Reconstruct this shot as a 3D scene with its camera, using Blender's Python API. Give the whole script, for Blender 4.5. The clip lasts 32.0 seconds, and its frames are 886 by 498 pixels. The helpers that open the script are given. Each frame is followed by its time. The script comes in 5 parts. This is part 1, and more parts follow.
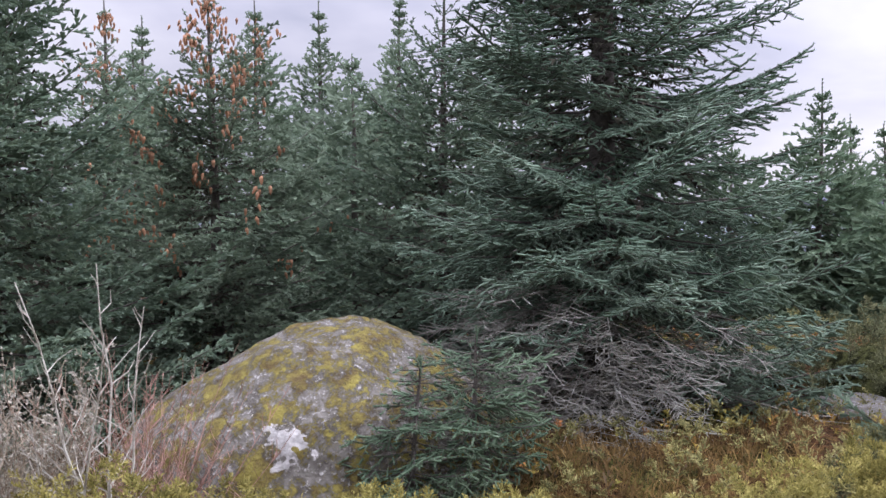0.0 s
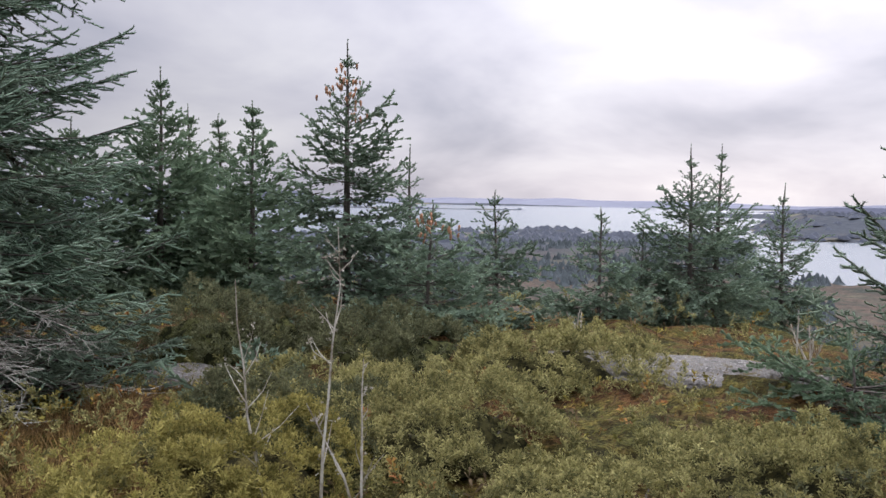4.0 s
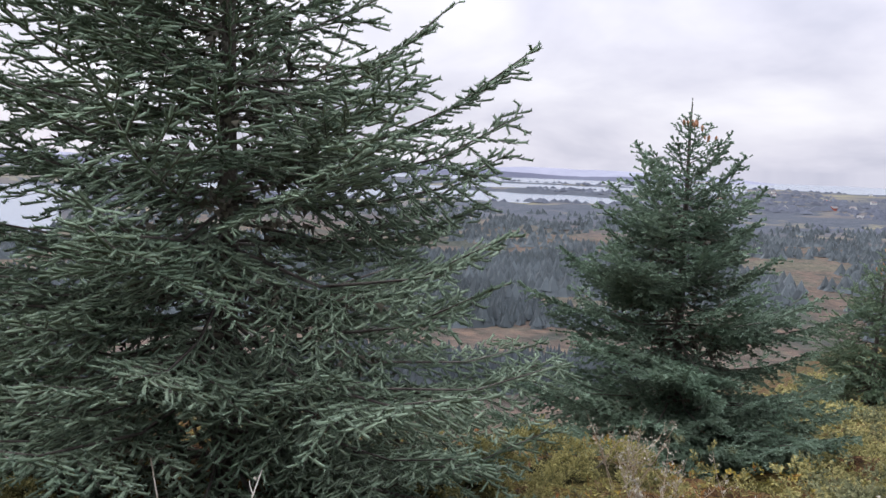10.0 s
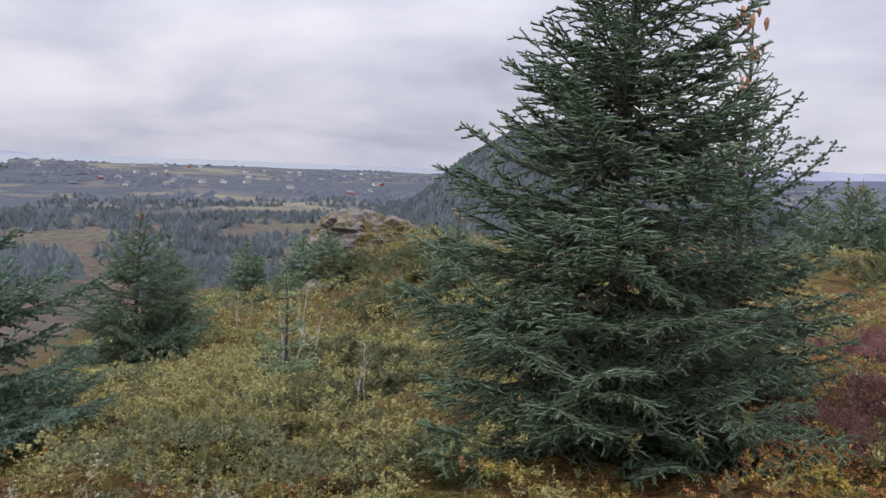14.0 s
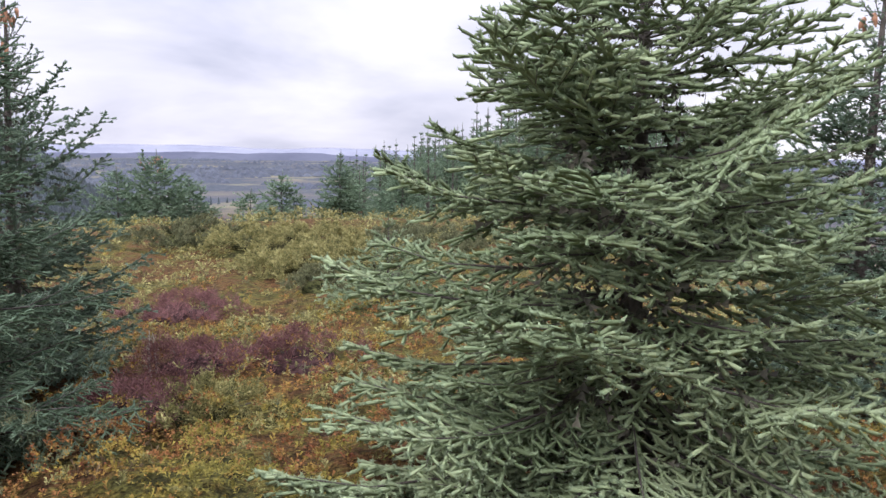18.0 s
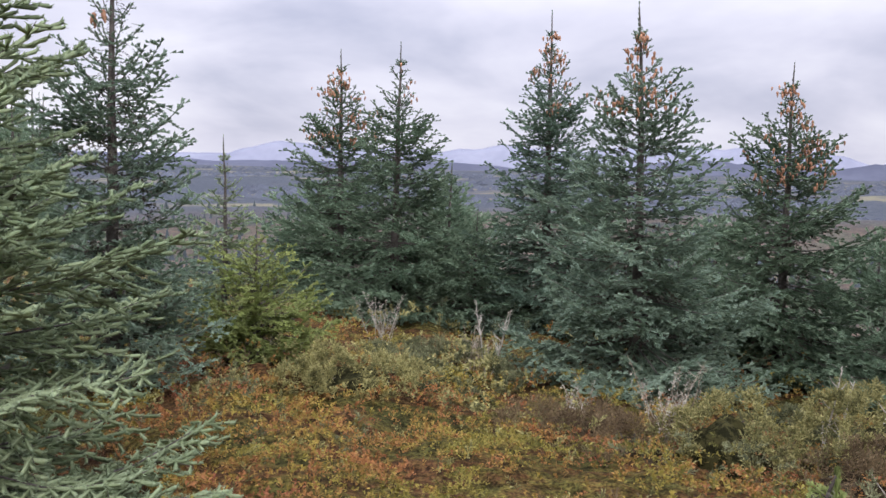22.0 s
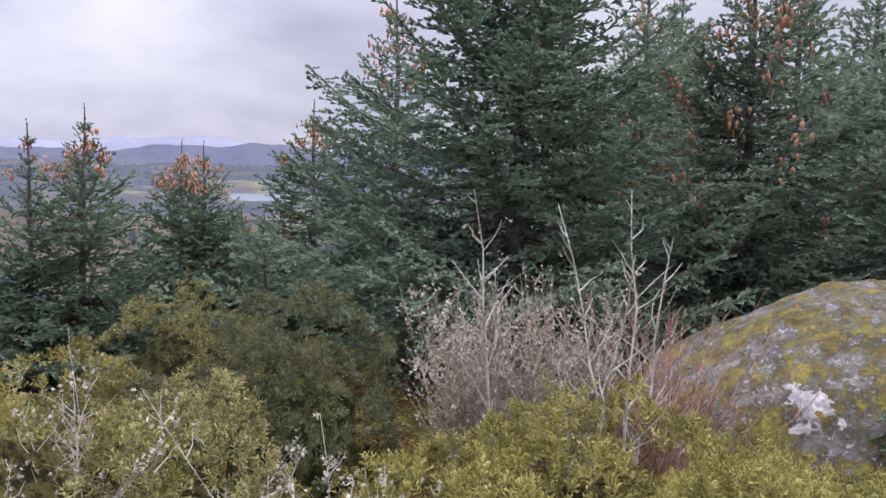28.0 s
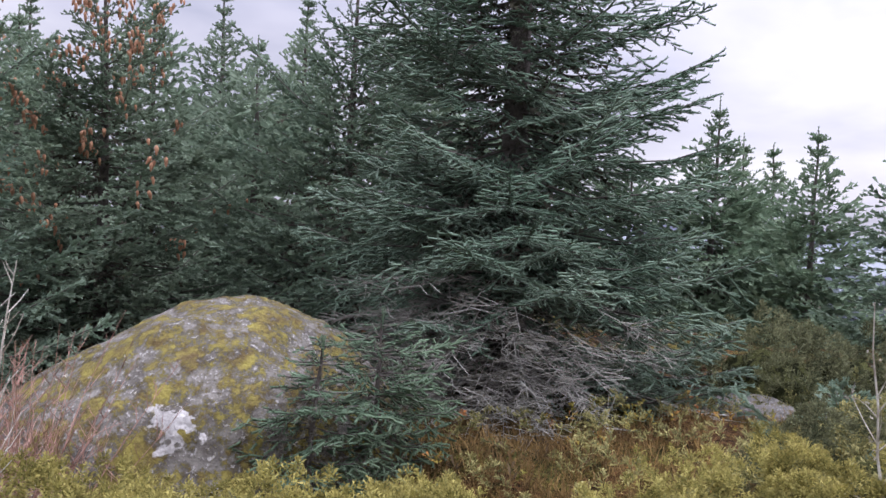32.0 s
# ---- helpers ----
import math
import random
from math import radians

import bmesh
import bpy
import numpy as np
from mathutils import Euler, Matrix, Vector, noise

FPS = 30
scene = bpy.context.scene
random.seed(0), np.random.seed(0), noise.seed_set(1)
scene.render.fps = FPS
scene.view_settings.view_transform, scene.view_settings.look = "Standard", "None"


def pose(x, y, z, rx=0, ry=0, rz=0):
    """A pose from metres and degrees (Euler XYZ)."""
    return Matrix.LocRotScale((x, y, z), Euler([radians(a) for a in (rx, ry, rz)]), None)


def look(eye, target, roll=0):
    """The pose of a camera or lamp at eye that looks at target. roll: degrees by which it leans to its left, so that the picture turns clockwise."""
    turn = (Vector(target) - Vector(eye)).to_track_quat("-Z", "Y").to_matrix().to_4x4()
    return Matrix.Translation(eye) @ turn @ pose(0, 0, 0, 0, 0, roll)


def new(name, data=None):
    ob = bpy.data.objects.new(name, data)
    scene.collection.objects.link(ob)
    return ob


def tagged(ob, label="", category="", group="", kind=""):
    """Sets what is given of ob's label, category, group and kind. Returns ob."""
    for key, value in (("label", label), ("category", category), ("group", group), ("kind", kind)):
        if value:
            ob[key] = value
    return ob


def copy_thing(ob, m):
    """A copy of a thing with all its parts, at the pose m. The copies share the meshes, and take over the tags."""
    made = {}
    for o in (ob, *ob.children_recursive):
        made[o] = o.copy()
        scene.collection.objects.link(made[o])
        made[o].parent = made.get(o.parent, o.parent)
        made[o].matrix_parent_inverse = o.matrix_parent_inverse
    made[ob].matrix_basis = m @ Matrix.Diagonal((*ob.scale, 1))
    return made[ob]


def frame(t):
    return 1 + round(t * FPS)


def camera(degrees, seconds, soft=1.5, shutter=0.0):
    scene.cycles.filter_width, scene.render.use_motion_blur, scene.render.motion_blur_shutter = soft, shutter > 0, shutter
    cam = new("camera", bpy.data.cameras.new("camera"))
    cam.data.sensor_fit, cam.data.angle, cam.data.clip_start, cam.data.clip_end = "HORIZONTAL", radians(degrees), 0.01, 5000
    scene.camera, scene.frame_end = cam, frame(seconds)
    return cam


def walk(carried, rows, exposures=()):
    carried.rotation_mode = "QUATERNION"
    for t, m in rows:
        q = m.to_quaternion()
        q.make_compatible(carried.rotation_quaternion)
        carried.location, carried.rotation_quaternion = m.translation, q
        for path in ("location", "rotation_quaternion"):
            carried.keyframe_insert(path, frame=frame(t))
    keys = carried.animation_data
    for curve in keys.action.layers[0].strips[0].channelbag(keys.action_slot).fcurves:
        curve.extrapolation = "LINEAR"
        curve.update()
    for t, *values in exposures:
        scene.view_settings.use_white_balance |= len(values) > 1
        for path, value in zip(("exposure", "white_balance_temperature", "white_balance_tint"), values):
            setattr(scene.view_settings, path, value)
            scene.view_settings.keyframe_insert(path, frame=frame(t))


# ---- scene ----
cam = camera(55.08, 32.0, soft=1.5)
# seconds, eye x, y, z, heading clockwise from +y, pitch, lean
STEPS = """
0.0 -0.044 0.340 1.693 0.00 -3.20 -0.34; 0.5 -0.022 0.347 1.690 4.85 -3.32 -0.25; 1.0 -0.007 0.348 1.688 9.51 -3.41 -0.12;
1.5 0.017 0.346 1.692 14.46 -3.58 -0.03; 2.0 0.055 0.349 1.681 19.79 -3.60 0.16; 2.5 0.083 0.354 1.675 25.13 -3.66 0.30;
4.5 0.222 0.236 1.619 48.31 -4.13 1.04; 5.0 0.232 0.233 1.611 56.27 -4.63 1.05; 5.5 0.237 0.217 1.613 62.62 -5.06 1.00;
6.0 0.234 0.181 1.609 68.27 -5.33 1.04; 6.5 0.236 0.151 1.601 74.70 -5.64 1.13; 7.0 0.255 0.108 1.603 81.14 -5.94 1.25;
7.5 0.278 0.040 1.604 88.08 -6.03 1.53; 8.0 0.307 -0.015 1.597 94.11 -6.01 1.53; 8.5 0.339 -0.073 1.585 100.39 -6.01 1.43;
9.0 0.360 -0.096 1.594 106.14 -6.01 1.93; 9.5 0.347 -0.088 1.595 111.77 -5.97 1.77; 10.0 0.335 -0.081 1.603 116.99 -5.99 2.13;
10.5 0.323 -0.085 1.595 122.42 -5.86 1.97; 11.0 0.284 -0.075 1.596 128.35 -5.81 1.93; 11.5 0.250 -0.104 1.591 135.18 -5.87 1.87;
12.0 0.222 -0.141 1.589 143.46 -5.93 2.37; 12.5 0.190 -0.162 1.590 148.92 -6.09 2.57; 13.0 0.166 -0.200 1.589 153.07 -6.14 2.67;
13.5 0.132 -0.236 1.598 158.44 -6.08 2.66; 15.5 0.127 -0.449 1.623 179.24 -6.28 1.29; 16.0 0.096 -0.445 1.622 185.38 -6.36 1.06;
16.5 0.046 -0.438 1.617 190.96 -6.48 0.81; 17.0 -0.037 -0.450 1.615 195.99 -6.48 0.73; 17.5 -0.113 -0.475 1.620 201.31 -6.53 0.80;
18.0 -0.158 -0.468 1.609 207.92 -6.51 1.03; 18.5 -0.153 -0.436 1.604 214.45 -6.18 1.65; 19.0 -0.156 -0.427 1.605 221.44 -5.99 1.96;
19.5 -0.173 -0.420 1.597 226.85 -5.72 1.46; 20.0 -0.189 -0.387 1.591 232.23 -5.63 1.49; 20.5 -0.188 -0.344 1.604 237.67 -5.84 1.69;
21.0 -0.210 -0.295 1.611 244.30 -5.89 1.65; 21.5 -0.260 -0.224 1.595 248.80 -6.02 1.50; 22.0 -0.297 -0.148 1.592 253.25 -6.07 1.24;
22.5 -0.333 -0.074 1.589 259.20 -6.23 1.16; 23.0 -0.350 -0.019 1.586 264.83 -6.41 1.20; 23.5 -0.342 -0.013 1.588 271.90 -6.35 1.28;
24.0 -0.348 0.001 1.587 277.73 -6.37 0.83; 24.5 -0.359 0.010 1.574 283.46 -6.27 0.46; 25.0 -0.376 0.005 1.567 290.29 -6.27 0.65;
25.5 -0.392 0.011 1.563 297.11 -6.23 0.96; 27.5 -0.115 0.419 1.555 318.03 -6.17 1.36; 28.0 -0.119 0.423 1.556 325.97 -6.01 1.66;
28.5 -0.119 0.429 1.559 332.96 -5.76 1.72; 29.0 -0.113 0.431 1.561 338.35 -5.31 1.67; 29.5 -0.103 0.435 1.563 343.91 -4.94 1.39;
30.0 -0.093 0.452 1.565 349.32 -4.44 1.33; 30.5 -0.082 0.466 1.565 353.95 -4.02 1.23; 31.0 -0.075 0.502 1.559 359.73 -3.70 1.53;
31.5 -0.094 0.524 1.536 364.77 -2.99 2.09; 32.0 -0.110 0.553 1.520 367.00 -2.53 2.69
"""
PATH = []
for line in STEPS.split(";"):
    t, x, y, z, yaw, pit, lean = (float(v) for v in line.split())
    a, b = radians(yaw), radians(pit)
    ahead = Vector((math.sin(a) * math.cos(b), math.cos(a) * math.cos(b), math.sin(b)))
    PATH.append((t, look((x, y, z), Vector((x, y, z)) + ahead, lean)))
LIGHT = ((0, 0.52), (1, 0.45), (2, 0.3), (3.5, 0.05), (5, -0.13), (6, -0.18), (7, 0.28), (8, 0.50), (9, 0.33), (10, 0.30), (11, 0.27), (12, 0.06), (13, 0.02), (16, 0.2),
         (18, 0.45), (19, 0.33), (20, 0.25), (22, 0.22), (25, 0.24), (28, 0.38), (29, 0.45), (30, 0.74), (31, 0.82), (32, 0.50))
walk(cam, PATH, [(float(t), s, *((6210.0, 19.0) if t < 3 or t > 27 else (6520.0, 13.0) if t < 14 else (6350.0, 15.5))) for t, s in LIGHT])

# ---- sky and sun: overcast, brightest low in the direction of the sea ----
SUN_AZ, SUN_EL = 62.0, 24.0
world = bpy.data.worlds.new("overcast_sky")
scene.world = world
world.use_nodes = True
wn, wl = world.node_tree.nodes, world.node_tree.links
wn.clear()


def wnode(kind, **inputs):
    n = wn.new(kind)
    for k, v in inputs.items():
        n.inputs[int(k[1:])].default_value = v
    return n


sky = wnode("ShaderNodeTexSky")
sky.sky_type, sky.sun_disc = "NISHITA", False
sky.sun_elevation, sky.sun_rotation = radians(SUN_EL), radians(SUN_AZ)
coord = wnode("ShaderNodeTexCoord")
split = wnode("ShaderNodeSeparateXYZ")
wl.new(coord.outputs["Generated"], split.inputs[0])


def wmath(op, a, b=None, clamp=False):
    n = wn.new("ShaderNodeMath")
    n.operation, n.use_clamp = op, clamp
    for i, v in enumerate((a, b)):
        if v is None:
            continue
        if isinstance(v, (int, float)):
            n.inputs[i].default_value = v
        else:
            wl.new(v, n.inputs[i])
    return n.outputs[0]


up = wmath("ADD", wmath("MAXIMUM", split.outputs[2], 0.0), 0.30)
flat = wn.new("ShaderNodeCombineXYZ")
wl.new(wmath("DIVIDE", split.outputs[0], up), flat.inputs[0])
wl.new(wmath("DIVIDE", split.outputs[1], up), flat.inputs[1])
cloud = wn.new("ShaderNodeTexNoise")
cloud.inputs["Scale"].default_value, cloud.inputs["Detail"].default_value = 1.25, 5.0
cloud.inputs["Roughness"].default_value = 0.52
cloud.inputs["Distortion"].default_value = 0.25
wl.new(flat.outputs[0], cloud.inputs["Vector"])
ramp = wn.new("ShaderNodeValToRGB")
ramp.color_ramp.elements[0].position, ramp.color_ramp.elements[0].color = 0.34, (0.485, 0.51, 0.625, 1)
ramp.color_ramp.elements[1].position, ramp.color_ramp.elements[1].color = 0.68, (0.86, 0.87, 0.93, 1)
mid = ramp.color_ramp.elements.new(0.5)
mid.color = (0.68, 0.69, 0.79, 1)
wl.new(cloud.outputs["Fac"], ramp.inputs[0])
# soft glow of the veiled sun
dot = wn.new("ShaderNodeVectorMath")
dot.operation = "DOT_PRODUCT"
wl.new(coord.outputs["Generated"], dot.inputs[0])
gl = radians(11.0)
dot.inputs[1].default_value = (math.sin(radians(56)) * math.cos(gl), math.cos(radians(56)) * math.cos(gl), math.sin(gl))
glow = wmath("POWER", wmath("MAXIMUM", dot.outputs["Value"], 0.0), 9.0)
glow = wmath("MULTIPLY", glow, wmath("ADD", cloud.outputs["Fac"], 0.15))
bright = wmath("ADD", wmath("MULTIPLY", glow, 0.42), 1.03)
# an overcast sky grows brighter towards the zenith
bright = wmath("MULTIPLY", bright, wmath("ADD", wmath("MULTIPLY", wmath("POWER", wmath("MAXIMUM", split.outputs[2], 0.0), 2.0), 4.6), 0.89))
# heavier cloud away from the sea
north = wn.new("ShaderNodeVectorMath")
north.operation = "DOT_PRODUCT"
wl.new(coord.outputs["Generated"], north.inputs[0])
north.inputs[1].default_value = (math.sin(radians(350)), math.cos(radians(350)), 0)
bright = wmath("MULTIPLY", bright, wmath("SUBTRACT", 1.0, wmath("MULTIPLY", wmath("POWER", wmath("MAXIMUM", north.outputs["Value"], 0.0), 2.0), 0.34)))
scaled = wn.new("ShaderNodeVectorMath")
scaled.operation = "SCALE"
wl.new(ramp.outputs[0], scaled.inputs[0])
wl.new(bright, scaled.inputs["Scale"])
veil = wn.new("ShaderNodeMix")
veil.data_type = "RGBA"
veil.inputs["Factor"].default_value = 0.95
dim = wn.new("ShaderNodeVectorMath")
dim.operation = "SCALE"
dim.inputs["Scale"].default_value = 0.10
wl.new(sky.outputs[0], dim.inputs[0])
wl.new(dim.outputs[0], veil.inputs["A"])
wl.new(scaled.outputs[0], veil.inputs["B"])
back = wn.new("ShaderNodeBackground")
back.inputs["Strength"].default_value = 1.0
wl.new(veil.outputs["Result"], back.inputs[0])
out = wn.new("ShaderNodeOutputWorld")
wl.new(back.outputs[0], out.inputs[0])

sun = new("sun", bpy.data.lights.new("sun", "SUN"))
sun.data.energy, sun.data.angle, sun.data.color = 1.5, radians(35), (1.0, 0.98, 0.96)
sa, se = radians(SUN_AZ), radians(SUN_EL + 14)
sun.matrix_world = look(Vector((math.sin(sa) * math.cos(se), math.cos(sa) * math.cos(se), math.sin(se))) * 50, (0, 0, 0))


# ---- materials ----
def material(name, base, alt, rough=0.7, scale=6.0, fine=60.0, mix=(0.35, 0.65), island=0.0, obj=0.0, bump=0.0, third=None, spec=0.3, space="Object", thin=0.0):
    """Two colours broken up by a large and a fine noise; island and obj vary the brightness piece by piece and thing by thing."""
    m = bpy.data.materials.new(name)
    m.use_nodes = True
    n, l = m.node_tree.nodes, m.node_tree.links
    p = n["Principled BSDF"]
    p.inputs["Roughness"].default_value = rough
    p.inputs["Specular IOR Level"].default_value = spec
    tc = n.new("ShaderNodeTexCoord")
    a = n.new("ShaderNodeTexNoise")
    a.inputs["Scale"].default_value, a.inputs["Detail"].default_value = scale, 4
    b = n.new("ShaderNodeTexNoise")
    b.inputs["Scale"].default_value, b.inputs["Detail"].default_value = fine, 3
    l.new(tc.outputs[space], a.inputs["Vector"])
    l.new(tc.outputs[space], b.inputs["Vector"])
    r = n.new("ShaderNodeValToRGB")
    r.color_ramp.elements[0].position, r.color_ramp.elements[1].position = mix
    r.color_ramp.elements[0].color, r.color_ramp.elements[1].color = (*base, 1), (*alt, 1)
    if third:
        e = r.color_ramp.elements.new(min(0.99, mix[1] + 0.12))
        e.color = (*third, 1)
    s = n.new("ShaderNodeMath")
    s.operation = "MULTIPLY_ADD"
    l.new(b.outputs["Fac"], s.inputs[0])
    s.inputs[1].default_value = 0.4
    g = n.new("ShaderNodeMath")
    g.operation = "MULTIPLY_ADD"
    l.new(a.outputs["Fac"], g.inputs[0])
    g.inputs[1].default_value, g.inputs[2].default_value = 1.0, -0.2
    l.new(g.outputs[0], s.inputs[2])
    l.new(s.outputs[0], r.inputs[0])
    colour = r.outputs[0]
    if island or obj:
        v = n.new("ShaderNodeHueSaturation")
        add = n.new("ShaderNodeMath")
        add.operation = "MULTIPLY_ADD"
        geo = n.new("ShaderNodeNewGeometry")
        l.new(geo.outputs["Random Per Island"], add.inputs[0])
        add.inputs[1].default_value, add.inputs[2].default_value = island, 1.0 - island / 2
        add2 = n.new("ShaderNodeMath")
        add2.operation = "MULTIPLY_ADD"
        oi = n.new("ShaderNodeObjectInfo")
        l.new(oi.outputs["Random"], add2.inputs[0])
        add2.inputs[1].default_value = obj
        sub = n.new("ShaderNodeMath")
        sub.operation = "SUBTRACT"
        l.new(add.outputs[0], sub.inputs[0])
        sub.inputs[1].default_value = obj / 2
        l.new(sub.outputs[0], add2.inputs[2])
        l.new(add2.outputs[0], v.inputs["Value"])
        l.new(colour, v.inputs["Color"])
        colour = v.outputs[0]
    l.new(colour, p.inputs["Base Color"])
    if thin:
        # needles and leaves let part of the light through
        tr = n.new("ShaderNodeBsdfTranslucent")
        l.new(colour, tr.inputs["Color"])
        both = n.new("ShaderNodeMixShader")
        both.inputs[0].default_value = thin
        l.new(p.outputs[0], both.inputs[1])
        l.new(tr.outputs[0], both.inputs[2])
        l.new(both.outputs[0], n["Material Output"].inputs["Surface"])
    if bump:
        bp = n.new("ShaderNodeBump")
        bp.inputs["Strength"].default_value, bp.inputs["Distance"].default_value = bump, 0.02
        l.new(b.outputs["Fac"], bp.inputs["Height"])
        l.new(bp.outputs[0], p.inputs["Normal"])
    return m


M_BLUE = material("spruce_needles_blue", (0.129, 0.183, 0.122), (0.245, 0.315, 0.220), 0.85, 1.4, 70, island=0.4, obj=0.25, bump=0.5, spec=0.1, thin=0.27)
M_GREEN = material("spruce_needles_green", (0.163, 0.214, 0.111), (0.295, 0.353, 0.197), 0.85, 1.4, 70, island=0.4, obj=0.2, bump=0.5, spec=0.1, thin=0.27)
M_DARK = material("spruce_needles_dark", (0.141, 0.193, 0.132), (0.257, 0.323, 0.229), 0.85, 1.2, 60, island=0.4, obj=0.3, bump=0.5, spec=0.1, thin=0.27)
M_LIME = material("spruce_needles_young", (0.175, 0.215, 0.070), (0.310, 0.355, 0.130), 0.85, 3, 20, island=0.6, spec=0.1, thin=0.27)
M_TIPB = material("spruce_tips_blue", (0.129, 0.185, 0.130), (0.239, 0.311, 0.227), 0.85, 2, 70, island=0.35, obj=0.2, bump=0.5, spec=0.1, thin=0.27)
M_TIPG = material("spruce_tips_green", (0.178, 0.234, 0.135), (0.314, 0.380, 0.229), 0.85, 2, 70, island=0.35, obj=0.2, bump=0.5, spec=0.1, thin=0.27)
M_EVER = material("spruce_needles_deep", (0.086, 0.134, 0.083), (0.169, 0.232, 0.146), 0.85, 1.4, 70, island=0.6, obj=0.1, bump=0.5, spec=0.1, thin=0.27)
M_TIPE = material("spruce_tips_deep", (0.103, 0.152, 0.096), (0.194, 0.256, 0.165), 0.85, 2, 70, island=0.35, obj=0.1, bump=0.5, spec=0.1, thin=0.27)
M_DEEPB = material("spruce_needles_deep_blue", (0.110, 0.168, 0.115), (0.216, 0.290, 0.212), 0.85, 1.4, 70, island=0.4, obj=0.1, bump=0.5, spec=0.1, thin=0.27)
TIPS = {M_DEEPB: M_DEEPB, M_BLUE: M_TIPB, M_EVER: M_TIPE, M_GREEN: M_TIPG, M_DARK: M_DARK, M_LIME: M_LIME}
M_BARK = material("spruce_bark", (0.055, 0.045, 0.038), (0.13, 0.115, 0.10), 0.9, 8, 70, bump=0.6)
M_CROWN_SHADE = material("inner_twigs_crown_shade", (0.053, 0.051, 0.041), (0.128, 0.120, 0.090), 0.95, 5, 40, island=0.5, spec=0.02)
M_TWIG = material("dead_twig", (0.15, 0.142, 0.118), (0.36, 0.35, 0.305), 0.9, 5, 40, island=0.5)
M_CONE = material("spruce_cone", (0.26, 0.130, 0.075), (0.42, 0.225, 0.130), 0.75, 10, 120, obj=0.5)
M_JUN = material("juniper_needles", (0.095, 0.097, 0.043), (0.228, 0.217, 0.088), 0.9, 6.5, 40, mix=(0.36, 0.58), spec=0.05, island=0.8, obj=0.2, thin=0.27)
M_JUNY = material("juniper_needles_yellow", (0.120, 0.112, 0.034), (0.266, 0.242, 0.076), 0.9, 6.5, 40, mix=(0.36, 0.58), spec=0.05, island=0.8, obj=0.15, thin=0.27)
M_JUND = material("juniper_needles_dark", (0.058, 0.067, 0.036), (0.141, 0.148, 0.081), 0.9, 6.5, 40, mix=(0.36, 0.58), spec=0.05, island=0.8, obj=0.2, thin=0.27)
M_HEATH = material("heath_leaves", (0.108, 0.104, 0.030), (0.250, 0.208, 0.048), 0.75, 1.3, 16, mix=(0.33, 0.49), island=0.9, third=(0.265, 0.120, 0.048), spec=0.08, thin=0.27)
M_MOSS = material("moss_tufts", (0.225, 0.085, 0.046), (0.275, 0.168, 0.048), 0.85, 1.5, 16, mix=(0.38, 0.56), island=0.8, third=(0.300, 0.235, 0.055), spec=0.08, thin=0.27)
M_HEATHER = material("heather_sprigs", (0.114, 0.053, 0.051), (0.233, 0.123, 0.116), 0.8, 3, 25, island=0.7, spec=0.08, thin=0.27)
M_BROWN = material("brown_heather", (0.088, 0.062, 0.035), (0.185, 0.136, 0.075), 0.8, 3, 25, island=0.8, spec=0.08, thin=0.27)
# near-black colours for mounds that imitate the shade inside bushes
SHADE_CORES = {}
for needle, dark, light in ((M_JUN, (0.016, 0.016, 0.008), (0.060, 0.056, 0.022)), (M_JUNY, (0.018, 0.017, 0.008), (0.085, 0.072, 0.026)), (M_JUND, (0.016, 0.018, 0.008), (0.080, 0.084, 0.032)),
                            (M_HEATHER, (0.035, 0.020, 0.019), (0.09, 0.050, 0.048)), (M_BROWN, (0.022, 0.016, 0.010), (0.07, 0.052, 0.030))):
    SHADE_CORES[needle] = material(needle.name + "_shade", dark, light, 0.95, 14, 90, mix=(0.42, 0.58), bump=1.0, spec=0.02)
M_JUNT = material("juniper_tips", (0.176, 0.165, 0.067), (0.342, 0.315, 0.132), 0.9, 6.5, 40, mix=(0.36, 0.58), spec=0.05, island=0.6, obj=0.2, thin=0.27)
M_JUNYT = material("juniper_tips_yellow", (0.178, 0.157, 0.048), (0.332, 0.289, 0.095), 0.9, 6.5, 40, mix=(0.36, 0.58), spec=0.05, island=0.6, obj=0.15, thin=0.27)
M_JUNDT = material("juniper_tips_dark", (0.084, 0.092, 0.047), (0.176, 0.180, 0.096), 0.9, 6.5, 40, mix=(0.36, 0.58), spec=0.05, island=0.6, obj=0.2, thin=0.27)
TIPS.update({M_JUN: M_JUNT, M_JUNY: M_JUNYT, M_JUND: M_JUNDT})
M_GRASS = material("dry_grass", (0.121, 0.072, 0.024), (0.251, 0.163, 0.057), 0.8, 2, 20, island=0.7)
M_LICHEN = material("lichen_twigs", (0.22, 0.203, 0.162), (0.43, 0.405, 0.33), 0.9, 6, 50, island=0.6)
M_STEM = material("sapling_bark", (0.21, 0.18, 0.14), (0.48, 0.46, 0.40), 0.85, 9, 70, island=0.3)
M_SHRUB = material("bare_shrub_twigs", (0.205, 0.160, 0.112), (0.39, 0.325, 0.245), 0.85, 6, 50, island=0.6)
M_REDS = material("reddish_shrub_twigs", (0.20, 0.10, 0.075), (0.36, 0.23, 0.18), 0.85, 6, 50, island=0.6)
# haze is painted into these base colours: bluish conifers, paler hills and islands
M_WOODS = material("far_conifers_hazed", (0.040, 0.052, 0.055), (0.075, 0.092, 0.098), 0.8, 0.02, 0.3, island=0.5)
M_WOODS_HAZE = material("distant_conifers_hazed", (0.050, 0.058, 0.076), (0.072, 0.082, 0.102), 0.9, 0.01, 0.1, island=0.3)
